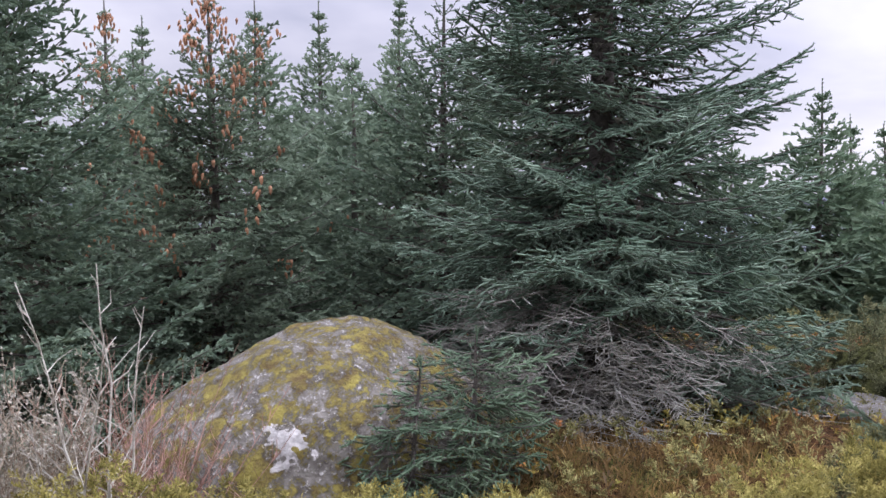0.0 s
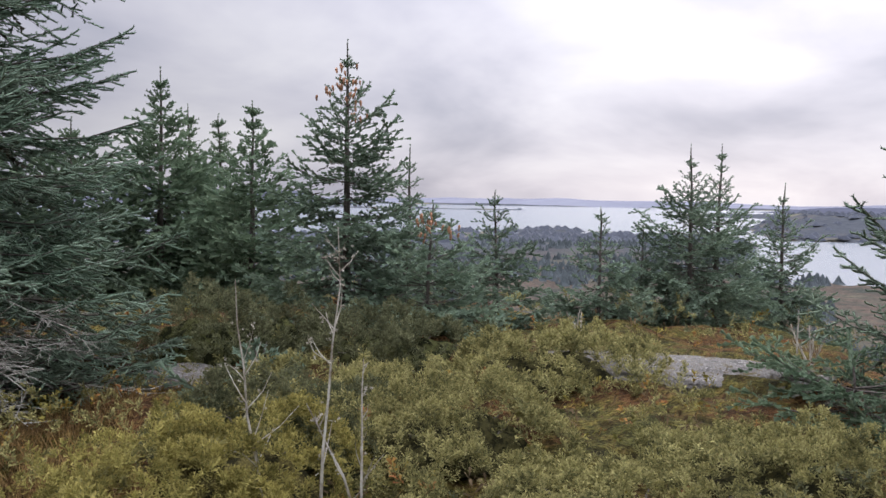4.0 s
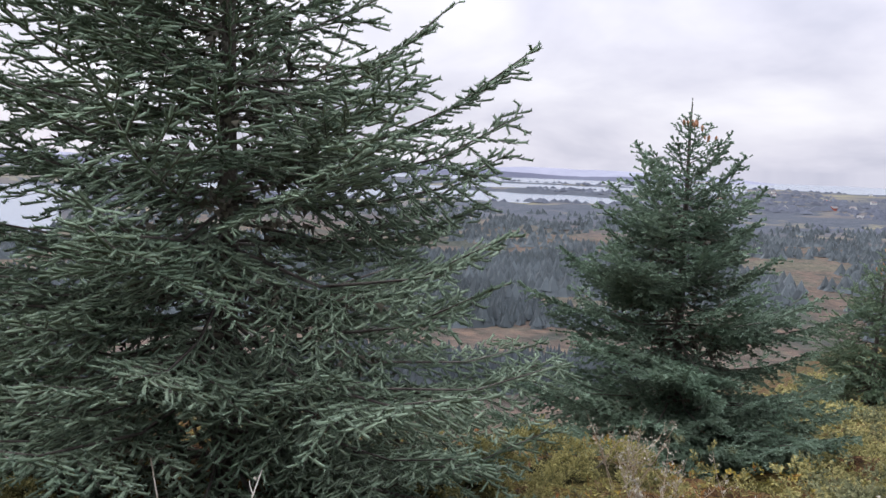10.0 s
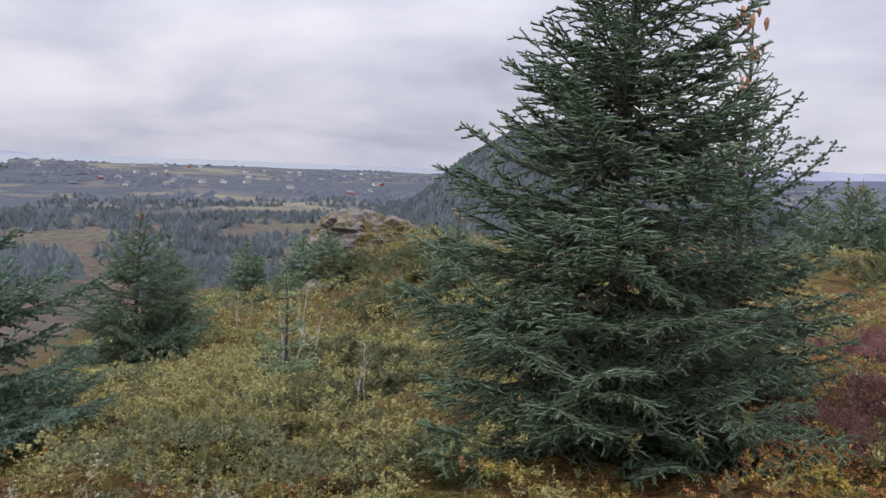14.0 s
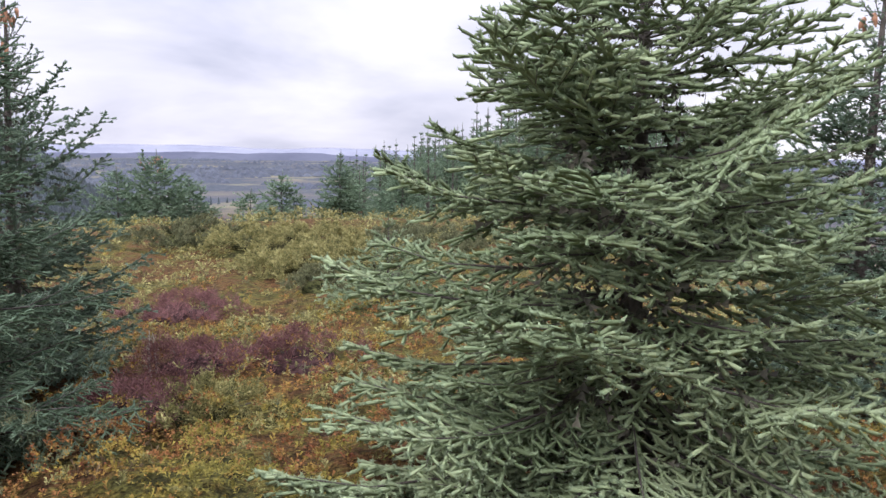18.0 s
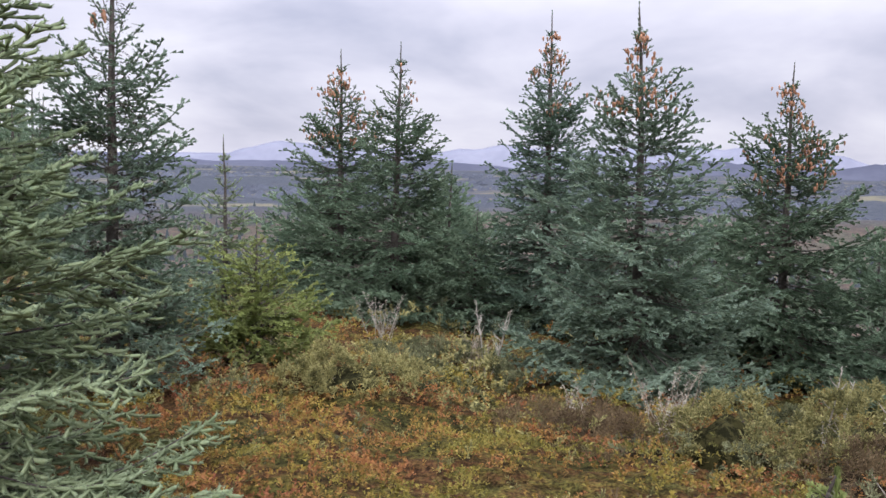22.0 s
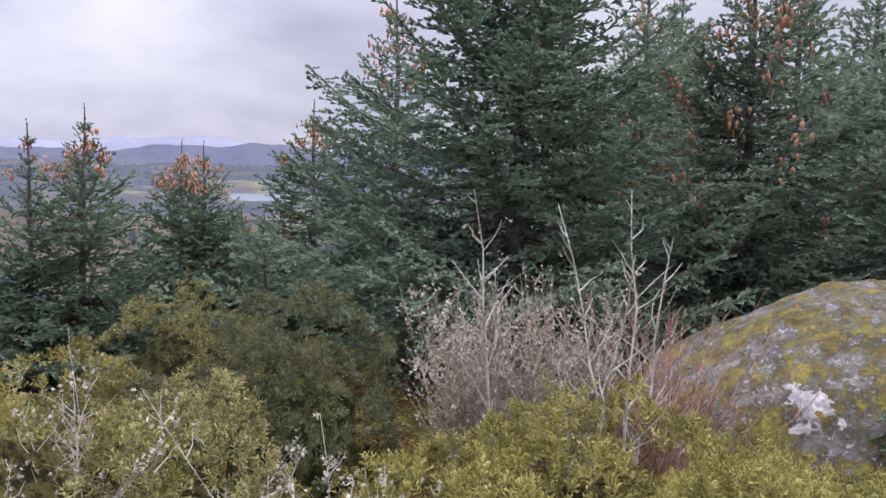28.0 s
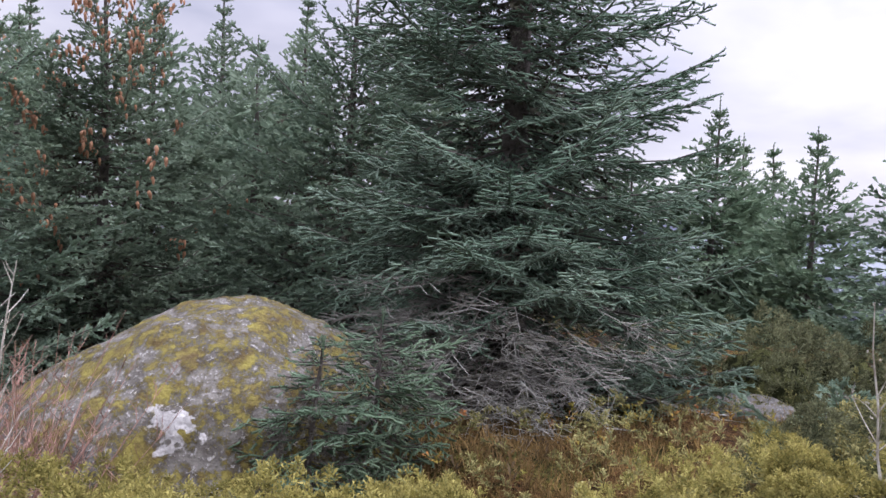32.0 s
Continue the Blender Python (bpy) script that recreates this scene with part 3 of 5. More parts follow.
def land(x, y):
    """Ground height at x, y."""
    x, y = np.asarray(x, float), np.asarray(y, float)
    az, r = np.degrees(np.arctan2(x, y)) % 360, np.hypot(x, y)
    k = az / 30.0
    i = np.floor(k).astype(int) % 12
    f = k - np.floor(k)
    f = f * f * (3 - 2 * f)
    z = 0
    for q in (0.86, 1.0, 1.14):
        rows = [np.interp(r * q, RADII, RISE[j]) for j in range(12)]
        table = np.stack(rows)
        flat_i = np.take_along_axis(table, i[None], 0)[0]
        flat_j = np.take_along_axis(table, ((i + 1) % 12)[None], 0)[0]
        z = z + (flat_i * (1 - f) + flat_j * f) / 3
    bumps = (fbm(x * 0.9, y * 0.9, 3, 5) - 0.44) * 0.42 + (fbm(x * 2.6, y * 2.6, 3, 9) - 0.44) * 0.26
    z = z + bumps * smooth(0.5, 3.5, r) * (1 - smooth(60, 120, r))
    # the slopes down to the lowland
    low = -54.5 + (fbm(x / 260.0, y / 260.0, 4, 21) - 0.47) * 16 + (fbm(x / 45.0, y / 45.0, 3, 33) - 0.44) * 3.0
    low = low + swell(az, r, 95, 150, 150, 420, 12, 60) * 9
    t = smooth(40, 290, r)
    t = 1 - (1 - t) ** 1.5
    z = z * (1 - t) + low * t
    rag = (fbm(az / 3.0, r / 260.0, 4, 41) - 0.47) * 6
    wide = (fbm(az / 1.3, r / 190.0, 3, 47) - 0.45) * 420
    # sounds and the lake lie below sea level
    for a0, a1, r0, r1 in ((8, 62, 1220, 4150), (62, 93, 690, 1290), (60, 136, 1960, 4150), (88, 128, 1300, 1720), (136, 163, 3000, 6000)):
        z = np.where(r > 300, z * (1 - swell(az + rag, r + wide * 0.35, a0, a1, r0, r1, 2, 60)) + (SEA - 9) * swell(az + rag, r + wide * 0.35, a0, a1, r0, r1, 2, 60), z)
    lake = swell(az + rag * 0.4, r, 311.5, 322, 1130, 1400, 1.0, 70)
    z = z * (1 - lake) + (SEA - 9) * lake
    # islands and skerries in the sound
    for a0, a1, r0, r1, h in ((44, 52, 1290, 1500, 12), (62, 100, 1480, 1800, 26), (100, 118, 2050, 2400, 18), (56, 80, 2600, 2900, 18), (112, 131, 2500, 2750, 14), (20, 48, 3000, 3250, 12)):
        z = z + swell(az + rag * 0.5, r + wide * 0.3, a0, a1, r0, r1, 2.5, 90) * (h + rag * 1.2)
    # wooded hill beyond the ridge, and higher ground inland
    hill = np.interp(az, [159.5, 162, 164.8, 168.5, 173, 180, 188], [0, 0.25, 0.6, 0.88, 1, 0.8, 0]) * np.exp(-((r - 640) / 210) ** 2)
    z = z + hill * (86 + rag * 0.8)
    # knoll that carries the crag
    z = z + np.exp(-((az - 161) / 6.5) ** 2) * np.exp(-((r - 38) / 8.5) ** 2) * 2.3
    z = z + swell(az, r, 182, 330, 1500, 3600, 10, 700) * (14 + rag * 2.5)
    z = z + swell(az, r, 240, 300, 560, 900, 12, 150) * 8
    ridge = swell(az, r, 199, 226, 60, 130, 5, 16)
    return z + ridge * 2.5


def spot(az, d):
    """x, y and ground height at a bearing and a distance."""
    a = radians(az)
    x, y = d * math.sin(a), d * math.cos(a)
    return x, y, float(land(np.array([x]), np.array([y]))[0])


# ---- ground, sea and distance ----
def build_ground():
    rings = np.concatenate([np.arange(0.25, 12, 0.2), 12 * 1.066 ** np.arange(1, 95)])
    rings = rings[rings < 4900]
    na = 384
    ang = 2 * np.pi * np.arange(na) / na
    R, A = np.meshgrid(rings, ang, indexing="ij")
    x, y = R * np.sin(A), R * np.cos(A)
    z = land(x.ravel(), y.ravel())
    v = np.concatenate([[[0, 0, 0]], np.stack([x.ravel(), y.ravel(), z], 1)])
    nr = len(rings)
    i, j = np.meshgrid(np.arange(nr - 1), np.arange(na), indexing="ij")
    a, b = 1 + i * na + j, 1 + i * na + (j + 1) % na
    c, d = a + na, b + na
    f = np.concatenate([np.stack([a, c, b], -1).reshape(-1, 3), np.stack([b, c, d], -1).reshape(-1, 3),
                        np.stack([np.zeros(na, int), 1 + np.arange(na), 1 + (np.arange(na) + 1) % na], 1)])
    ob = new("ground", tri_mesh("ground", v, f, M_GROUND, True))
    tagged(ob, "hilltop heath falling to wooded valley and lowland", "ground", kind="structure")


def build_sea():
    n = 120
    ang = 2 * np.pi * np.arange(n) / n
    v = np.concatenate([np.stack([r * np.sin(ang), r * np.cos(ang), np.full(n, SEA)], 1) for r in (300.0, 4930.0)])
    s = np.arange(n)
    t = (s + 1) % n
    f = np.concatenate([np.stack([s, s + n, t], 1), np.stack([t, s + n, t + n], 1)])
    tagged(new("water", tri_mesh("water", v, f, M_WATER)), "pale grey sea and inlets between islands", "water", kind="structure")


def build_far_hills():
    """Rows of hills on the horizon: bearings, distance, crest height and how uneven; haze is painted into their colour.
    """
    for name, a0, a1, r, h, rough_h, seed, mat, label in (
            ("backdrop_islands", 10, 140, 4450, -31, 16, 3, M_ISLE_HAZE, "low hazy islands on the horizon"),
            ("backdrop_islands_near", 60, 135, 3700, -42, 12, 13, M_HILL_HAZE, "long low island in haze"),
            ("backdrop_plateau", 176, 262, 4300, -22, 26, 5, M_HILL_HAZE, "hazy wooded plateau inland"),
            ("backdrop_plateau_far", 170, 275, 4700, 2, 26, 15, M_ISLE_HAZE, "pale hazy high ground inland"),
            ("backdrop_hills", 236, 345, 4500, 62, 85, 7, M_ISLE_HAZE, "pale blue hazy mountains inland"),
            ("backdrop_foothills", 262, 345, 3900, 14, 60, 17, M_HILL_HAZE, "blue hazy foothills behind the moor"),
            ("backdrop_peak", 16, 37, 4000, 14, 70, 27, M_HILL_HAZE, "hazy hill beyond the sound")):
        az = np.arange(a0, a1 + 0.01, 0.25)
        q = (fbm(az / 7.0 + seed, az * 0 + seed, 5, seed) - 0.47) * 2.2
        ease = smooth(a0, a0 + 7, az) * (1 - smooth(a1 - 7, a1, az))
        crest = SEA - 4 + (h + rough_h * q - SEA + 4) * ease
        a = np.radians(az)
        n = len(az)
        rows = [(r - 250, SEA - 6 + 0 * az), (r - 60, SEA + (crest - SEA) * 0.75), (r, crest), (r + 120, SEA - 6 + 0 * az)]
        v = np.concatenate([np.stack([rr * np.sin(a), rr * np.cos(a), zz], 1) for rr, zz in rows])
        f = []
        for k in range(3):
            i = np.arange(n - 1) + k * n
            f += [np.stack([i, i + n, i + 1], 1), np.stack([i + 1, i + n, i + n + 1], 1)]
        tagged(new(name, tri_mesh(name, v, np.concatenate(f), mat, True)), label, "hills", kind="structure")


def conifers(x, y, h, w, mat, name, label, seed, sides=5, tiers=2):
    """Many small far conifers in one mesh: stacked ragged cones."""
    rng = np.random.default_rng(seed)
    z = land(x, y)
    m = len(x)
    vs, fs, n0 = [], [], 0
    for t in range(tiers):
        zb = z + h * (0.02 + 0.55 * t / tiers) - 0.4
        zt = z + h * (0.66 + 0.34 * t / (tiers - 1) if tiers > 1 else 1.0)
        rad = w * (1.0 - 0.9 * t / (tiers + 0.5))
        a = 2 * np.pi * np.arange(sides)[None] / sides + rng.uniform(0, 6, (m, 1))
        rr = rad[:, None] * rng.uniform(0.65, 1.25, (m, sides))
        ring = np.stack([x[:, None] + rr * np.cos(a), y[:, None] + rr * np.sin(a), zb[:, None] + h[:, None] * rng.uniform(-0.05, 0.08, (m, sides))], -1)
        top = np.stack([x, y, zt], -1)[:, None]
        v = np.concatenate([ring, top], 1).reshape(-1, 3)
        b = (np.arange(m) * (sides + 1))[:, None]
        s = np.arange(sides)[None]
        f = np.stack([b + s, b + (s + 1) % sides, b + sides + 0 * s], -1).reshape(-1, 3)
        vs.append(v)
        fs.append(f + n0)
        n0 += len(v)
    tagged(new(name, tri_mesh(name, np.concatenate(vs), np.concatenate(fs), mat)), label, "forest", kind="stuff")


def build_woods():
    rng = np.random.default_rng(11)

    def scatter(n, a0, a1, r0, r1):
        az = np.radians(rng.uniform(a0, a1, n))
        r = np.exp(rng.uniform(math.log(r0), math.log(r1), n))
        return r * np.sin(az), r * np.cos(az)

    # plantation and slopes below the hilltop
    x, y = scatter(24000, 25, 165, 215, 1000)
    keep = fbm(x / 70.0, y / 70.0, 3, 61) > 0.415
    keep &= land(x, y) > SEA + 1.5
    x, y = x[keep], y[keep]
    h = rng.uniform(3.5, 7.0, len(x))
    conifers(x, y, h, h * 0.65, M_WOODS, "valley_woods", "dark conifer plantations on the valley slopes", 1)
    # dark plantation in the valley to the east, with clear-cut moor between
    x, y = scatter(8000, 84, 132, 100, 420)
    bearing, far = np.degrees(np.arctan2(x, y)), np.hypot(x, y)
    keep = (fbm(x / 55.0, y / 55.0, 3, 63) > 0.40) & ~((far > 150) & (far < 215))
    x, y = x[keep], y[keep]
    h = rng.uniform(2.5, 5.5, len(x))
    conifers(x, y, h, h * 0.38, M_WOODS, "plantation", "dark dense spruce plantation in the valley", 6, sides=6, tiers=3)
    x, y = scatter(9000, 185, 325, 100, 900)
    keep = fbm(x / 80.0, y / 80.0, 3, 67) > 0.49
    keep &= land(x, y) > SEA + 1.5
    x, y = x[keep], y[keep]
    h = rng.uniform(4.5, 9.0, len(x))
    conifers(x, y, h, h * 0.27, M_WOODS, "moor_woods", "dark conifer woods scattered over the moor", 2)
    # the wooded hill beyond the ridge
    x, y = scatter(12000, 159, 187, 330, 900)
    h = rng.uniform(3.5, 6.5, len(x))
    conifers(x, y, h, h * 0.5, M_WOODS, "hillside_forest", "dense dark spruce forest on a hill", 3, tiers=1)
    # distant woods, blue from haze painted into their colour
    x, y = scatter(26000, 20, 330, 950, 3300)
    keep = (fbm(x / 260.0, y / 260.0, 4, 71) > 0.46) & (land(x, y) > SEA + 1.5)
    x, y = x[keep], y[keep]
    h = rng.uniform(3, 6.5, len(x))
    conifers(x, y, h, h * 1.7, M_WOODS_HAZE, "distant_woods", "distant woodland coloured blue-grey for haze", 5, tiers=1)


def build_houses():
    rng = np.random.default_rng(23)
    made = 0
    proto = {}
    for key, wall in (("w", M_WALLW), ("r", M_WALLR)):
        L, W, Hh, rise = 5.0, 3.6, 3.0, 2.2
        v = np.array([[-L, -W, -2], [L, -W, -2], [L, W, -2], [-L, W, -2], [-L, -W, Hh], [L, -W, Hh], [L, W, Hh], [-L, W, Hh], [-L, 0, Hh + rise], [L, 0, Hh + rise]], float)
        f = np.array([[0, 1, 5], [0, 5, 4], [2, 3, 7], [2, 7, 6], [1, 2, 6], [1, 6, 5], [3, 0, 4], [3, 4, 7], [5, 6, 9], [7, 4, 8]])
        e = 0.5
        rv = np.array([[-L - e, -W - e, Hh - 0.3], [L + e, -W - e, Hh - 0.3], [L + e, 0, Hh + rise + 0.1], [-L - e, 0, Hh + rise + 0.1], [L + e, W + e, Hh - 0.3], [-L - e, W + e, Hh - 0.3]])
        rv = np.concatenate([rv, rv + [0, 0, 0.3]])
        rf = np.array([[0, 2, 1], [0, 3, 2], [3, 5, 4], [3, 4, 2], [6, 7, 8], [6, 8, 9], [9, 8, 10], [9, 10, 11], [0, 1, 7], [0, 7, 6], [4, 5, 11], [4, 11, 10]])
        wv = np.array([[-2.6, -W - 0.05, 0.8], [-1.2, -W - 0.05, 0.8], [-1.2, -W - 0.05, 2.1], [-2.6, -W - 0.05, 2.1]])
        wv = np.concatenate([wv, wv + [0, 0.1, 0]])
        wf = np.array([[0, 1, 2], [0, 2, 3], [4, 6, 5], [4, 7, 6], [3, 2, 6], [3, 6, 7]])
        base = new("house")
        part_of("wall", tri_mesh("house_wall", v, f, wall), base)
        part_of("roof", tri_mesh("house_roof", rv, rf, M_ROOF), base, "dark pitched roof")
        wm = tri_mesh("house_window", wv, wf, M_WINDOW)
        for k in (0.0, 3.8):
            w = part_of("window", wm, base)
            w.location = (k, 0, 0)
        tagged(base, "small distant " + ("white" if key == "w" else "red") + " wooden house in the lowland", "house", "houses in the lowland")
        proto[key] = base
    used = set()
    while made < 74:
        az, r = rng.uniform(100, 161), rng.uniform(1150, 2600)
        if made > 64:
            az, r = rng.uniform(292, 312), rng.uniform(1500, 2600)
        x, y, z = spot(az, r)
        if z < SEA + 2 or (160 < az < 187):
            continue
        key = "w" if rng.random() < 0.8 else "r"
        m = pose(x, y, z + 0.3, 0, 0, float(rng.uniform(0, 180)))
        if key in used:
            copy_thing(proto[key], m)
        else:
            proto[key].matrix_basis = m
            used.add(key)
        made += 1


build_ground()
build_sea()
build_far_hills()
build_woods()
build_houses()


# ---- spruces ----
def cone_mesh(length=0.085, rad=0.018):
    """A hanging spruce cone: a scaly spindle, thickest above the middle."""
    prof = ((0.0, 0.3), (0.16, 0.95), (0.45, 1.0), (0.75, 0.7), (1.0, 0.15))
    s = 5
    v, f = [], []
    for i, (t, r) in enumerate(prof):
        for j in range(s):
            a = 2 * math.pi * (j + 0.5 * (i % 2)) / s
            v.append((rad * r * math.cos(a), rad * r * math.sin(a), -length * t))
    for i in range(len(prof) - 1):
        for j in range(s):
            a, b = i * s + j, i * s + (j + 1) % s
            f += [(a, b, b + s), (a, b + s, a + s)]
    return np.array(v), np.array(f)


CONE_V, CONE_F = cone_mesh()
CONE = tri_mesh("spruce_cone", CONE_V, CONE_F, M_CONE, True)
# shoot length, reach of its needles, rows of needles, needles in a row, thickness of the club
DETAIL = {5: (0.104, 0.0180, 4, 2, 0.52), 4: (0.115, 0.0220, 4, 2, 0.60), 3: (0.106, 0.0180, 3, 2, 0.52), 2: (0.120, 0.0215, 5, 2, 0.0), 1: (0.150, 0.0260, 4, 2, 0.0), 0: (0.28, 0.050, 3, 2, 0.0)}
# where trees stand: x, y and the reach of the boughs
FEET = []


def spruce(label, x, y, top, rad, seed, detail=1, mat=None, cones=0, cone_from=0.62, thick=1.0, lift=42.0, skirt=-8.0, curl=0.3, leader=0.09,
           sag=0.25, power=0.85, dead=0, gap=0.27, bare=0.05, stray=0.14, fill=2, group="spruces on the hilltop", fatten=1.0, cone_size=1.0):
    """A spruce whose leader ends at height top. lift and skirt: slope of the upper and the lower boughs in degrees; curl: upturn of their ends; sag: how far the side shoots hang."""
    rng = np.random.default_rng(seed)
    z0 = float(land(np.array([x]), np.array([y]))[0]) - 0.04
    H = top - z0
    tl, tr, fins, teeth, body = DETAIL[detail]
    FEET.append((x, y, rad))
    tr = tr * fatten
    tree = new("spruce_tree")
    tree.location = (x, y, z0)
    tagged(tree, label, "spruce tree", group)
    # trunk
    m = 9
    zz = np.linspace(0, H, m)
    wob = np.cumsum(rng.normal(0, 0.012, (m, 2)), 0) * (zz / H)[:, None]
    pts = np.concatenate([wob, zz[:, None]], 1)
    r = 0.014 * H ** 1.15 * (1 - zz / H) ** 0.9 + 0.006
    wood = [tubes(pts[:-1], pts[1:], r[:-1], r[1:], 7)]
    # boughs in whorls, with single ones between
    zs, ph = [], []
    z = bare * H + 0.05
    lead = min(0.40, 0.2 * H, 2.2 * leader * H + 0.05)
    while z < H - max(leader * H * 0.6, lead * 0.45):
        u = z / H
        nb = 6 if u < 0.8 else 5
        p0 = rng.uniform(0, 6.28)
        for b in range(nb):
            zs.append(z + rng.normal(0, 0.02))
            ph.append(p0 + 2 * math.pi * b / nb + rng.normal(0, 0.16))
        for b in range(fill + 3 if u < 0.25 and fill > 1 else fill if u < 0.6 else (1 if u < 0.75 else 0)):
            zs.append(z + rng.uniform(0.05, gap))
            ph.append(rng.uniform(0, 6.28))
        z += gap * (0.9 - 0.15 * u) * rng.uniform(0.85, 1.15)
    zs, ph = np.clip(np.array(zs), 0.02, H * 0.985), np.array(ph)
    u = zs / H
    L = rad * np.maximum((1 - u) / 0.9, 0.01) ** power * np.minimum(1, 0.86 + u) * rng.uniform(0.70, 1.15, len(u)) * np.where((rng.random(len(u)) < stray) & (u > 0.35) & (u < 0.88), rng.uniform(1.15, 1.45, len(u)), 1.0)
    L = np.maximum(L - 0.07 * smooth(0.5, 0.9, u), min(0.08, 0.05 * H + 0.02))
    e0 = np.radians(skirt + (lift - skirt) * u ** 1.25 + rng.normal(0, 6, len(u)))
    hor = np.stack([np.cos(ph), np.sin(ph), 0 * ph], 1)
    side = np.stack([-np.sin(ph), np.cos(ph), 0 * ph], 1)
    up = np.array([0, 0, 1.0])
    # the lowest boughs rest on the ground
    floor = land(x + 0.85 * L * np.cos(ph), y + 0.85 * L * np.sin(ph)) - z0
    e0 = np.maximum(e0, np.arctan2(floor + 0.10 + 0.05 * L - zs, 0.85 * L))
    base = np.stack([np.interp(zs, zz, pts[:, 0]), np.interp(zs, zz, pts[:, 1]), zs], 1)
    cu = curl * (0.35 + 0.9 * u) * rng.uniform(0.6, 1.3, len(u))

    # dead lower boughs carry no needles
    facing = -(hor[:, 0] * x + hor[:, 1] * y) / math.hypot(x, y)
    turn = radians(-12)
    shown = -(hor[:, 0] * (x * math.cos(turn) - y * math.sin(turn)) + hor[:, 1] * (x * math.sin(turn) + y * math.cos(turn))) / math.hypot(x, y)
    bald = (u < 0.15) & (shown > 0.35) & (rng.random(len(u)) < (0.85 if dead else 0.0))
    L = np.where(bald, L * 0.88, L)
    e0 = np.where(bald, np.radians(rng.uniform(-10, 10, len(u))), e0)
    cu = np.where(bald, 0.04, cu)

    def along(i, s):
        s = s[:, None]
        return base[i] + L[i][:, None] * (s * np.cos(e0[i])[:, None] * hor[i] + (s * np.sin(e0[i])[:, None] + cu[i][:, None] * (s ** 2.4) - 0.10 * (1 - u[i])[:, None] * np.sin(np.pi * s)) * up)

    def heading(i, s):
        return unit(along(i, np.minimum(s + 0.06, 1.06)) - along(i, s - 0.02))

    if detail >= 1:
        ss = np.array([0.0, 0.4, 0.75, 1.0] if detail > 1 else [0.0, 0.6, 1.0])
        idx = np.arange(len(L))
        for a, b in zip(ss[:-1], ss[1:]):
            ra = 0.0035 + 0.006 * L * (1 - a)
            rb = 0.0035 + 0.006 * L * (1 - b)
            wood.append(tubes(along(idx, 0 * L + a), along(idx, 0 * L + b), ra, rb, 3))
    # shoots shorten towards the tip
    loc = np.clip(L / 0.55, 0.34, 1.0)
    # side branches in one plane with their bough, so that each bough is a flat fan
    step = tl * (0.66 if detail > 1 else 0.60) / thick
    n2 = np.maximum(3, np.ceil(L * 0.9 * np.where(facing < -0.3, 0.45, 1.0) / step)).astype(int) * (1 - bald)
    i2 = np.repeat(np.arange(len(L)), n2)
    c2 = np.arange(len(i2)) - np.repeat(np.cumsum(n2) - n2, n2)
    s2 = 0.10 + 0.90 * ((c2 + rng.uniform(0.2, 0.8, len(i2))) / n2[i2]) ** 0.85
    hand = np.where(c2 % 2 == 0, 1.0, -1.0)
    ang = np.radians(rng.uniform(38, 64, len(i2)))
    t2 = heading(i2, s2)
    roll = rng.normal(0, 0.28, len(L))
    flank = side * np.cos(roll)[:, None] + up * np.sin(roll)[:, None]
    d2 = unit(np.cos(ang)[:, None] * t2 + (np.sin(ang) * hand)[:, None] * flank[i2] + (rng.normal(0.0, 0.07, len(i2)) - 0.7 * sag * (1 - u[i2]) + 0.12 * u[i2])[:, None] * up)
    l2 = (0.44 * L[i2] * (1 - s2) ** 0.8 * (0.45 + 0.55 * np.minimum(1, s2 / 0.3)) + tl * 0.8 * loc[i2]) * rng.uniform(0.45, 1.3, len(i2))
    l2 = np.minimum(l2, 0.7)
    p2 = along(i2, s2)
    if detail >= 3:
        o = np.ones(len(i2))
        wood.append(tubes(p2, p2 + d2 * l2[:, None] - np.array([0, 0, 0.10]) * l2[:, None], 0.003 * o, 0.0016 * o, 3))
    part_of("trunk", tri_mesh("trunk", *joined(*wood), M_BARK, True), tree)
    # needled shoots to both sides of the side branches
    n3 = np.maximum(1, np.ceil((l2 - tl * 0.5) / (tl * 0.48))).astype(int)
    i3 = np.repeat(np.arange(len(i2)), n3)
    c3 = np.arange(len(i3)) - np.repeat(np.cumsum(n3) - n3, n3)
    s3 = (c3 + rng.uniform(0.3, 0.7, len(i3))) / n3[i3]
    hand3 = np.where(c3 % 2 == 0, 1.0, -1.0)
    perp = unit(np.cross(d2, up) + 1e-6)
    a3 = np.radians(rng.uniform(34, 58, len(i3)))
    d3 = np.cos(a3)[:, None] * d2[i3] + (np.sin(a3) * hand3)[:, None] * perp[i3] + (rng.normal(0.02, 0.10, len(i3)) - 0.9 * sag * (1 - 0.6 * u[i2][i3]))[:, None] * up
    p3 = p2[i3] + d2[i3] * (l2[i3] * s3)[:, None] - np.array([0, 0, 0.10]) * (l2[i3] * s3 ** 2)[:, None]
    # needles along the side branches up to their ends
    n4 = np.maximum(1, np.round(l2 / (tl * 1.15))).astype(int)
    i4 = np.repeat(np.arange(len(i2)), n4)
    c4 = np.arange(len(i4)) - np.repeat(np.cumsum(n4) - n4, n4)
    s4 = c4 / n4[i4]
    p4 = p2[i4] + d2[i4] * (l2[i4] * s4)[:, None] - np.array([0, 0, 0.10]) * (l2[i4] * s4 ** 2)[:, None]
    d4 = d2[i4] + up * (0.12 * s4)[:, None]
    # the boughs' own needles, and the leader
    nm = np.maximum(2, np.ceil(L * 0.9 / (tl * 0.8))).astype(int) * (1 - bald)
    im = np.repeat(np.arange(len(L)), nm)
    cm = np.arange(len(im)) - np.repeat(np.cumsum(nm) - nm, nm)
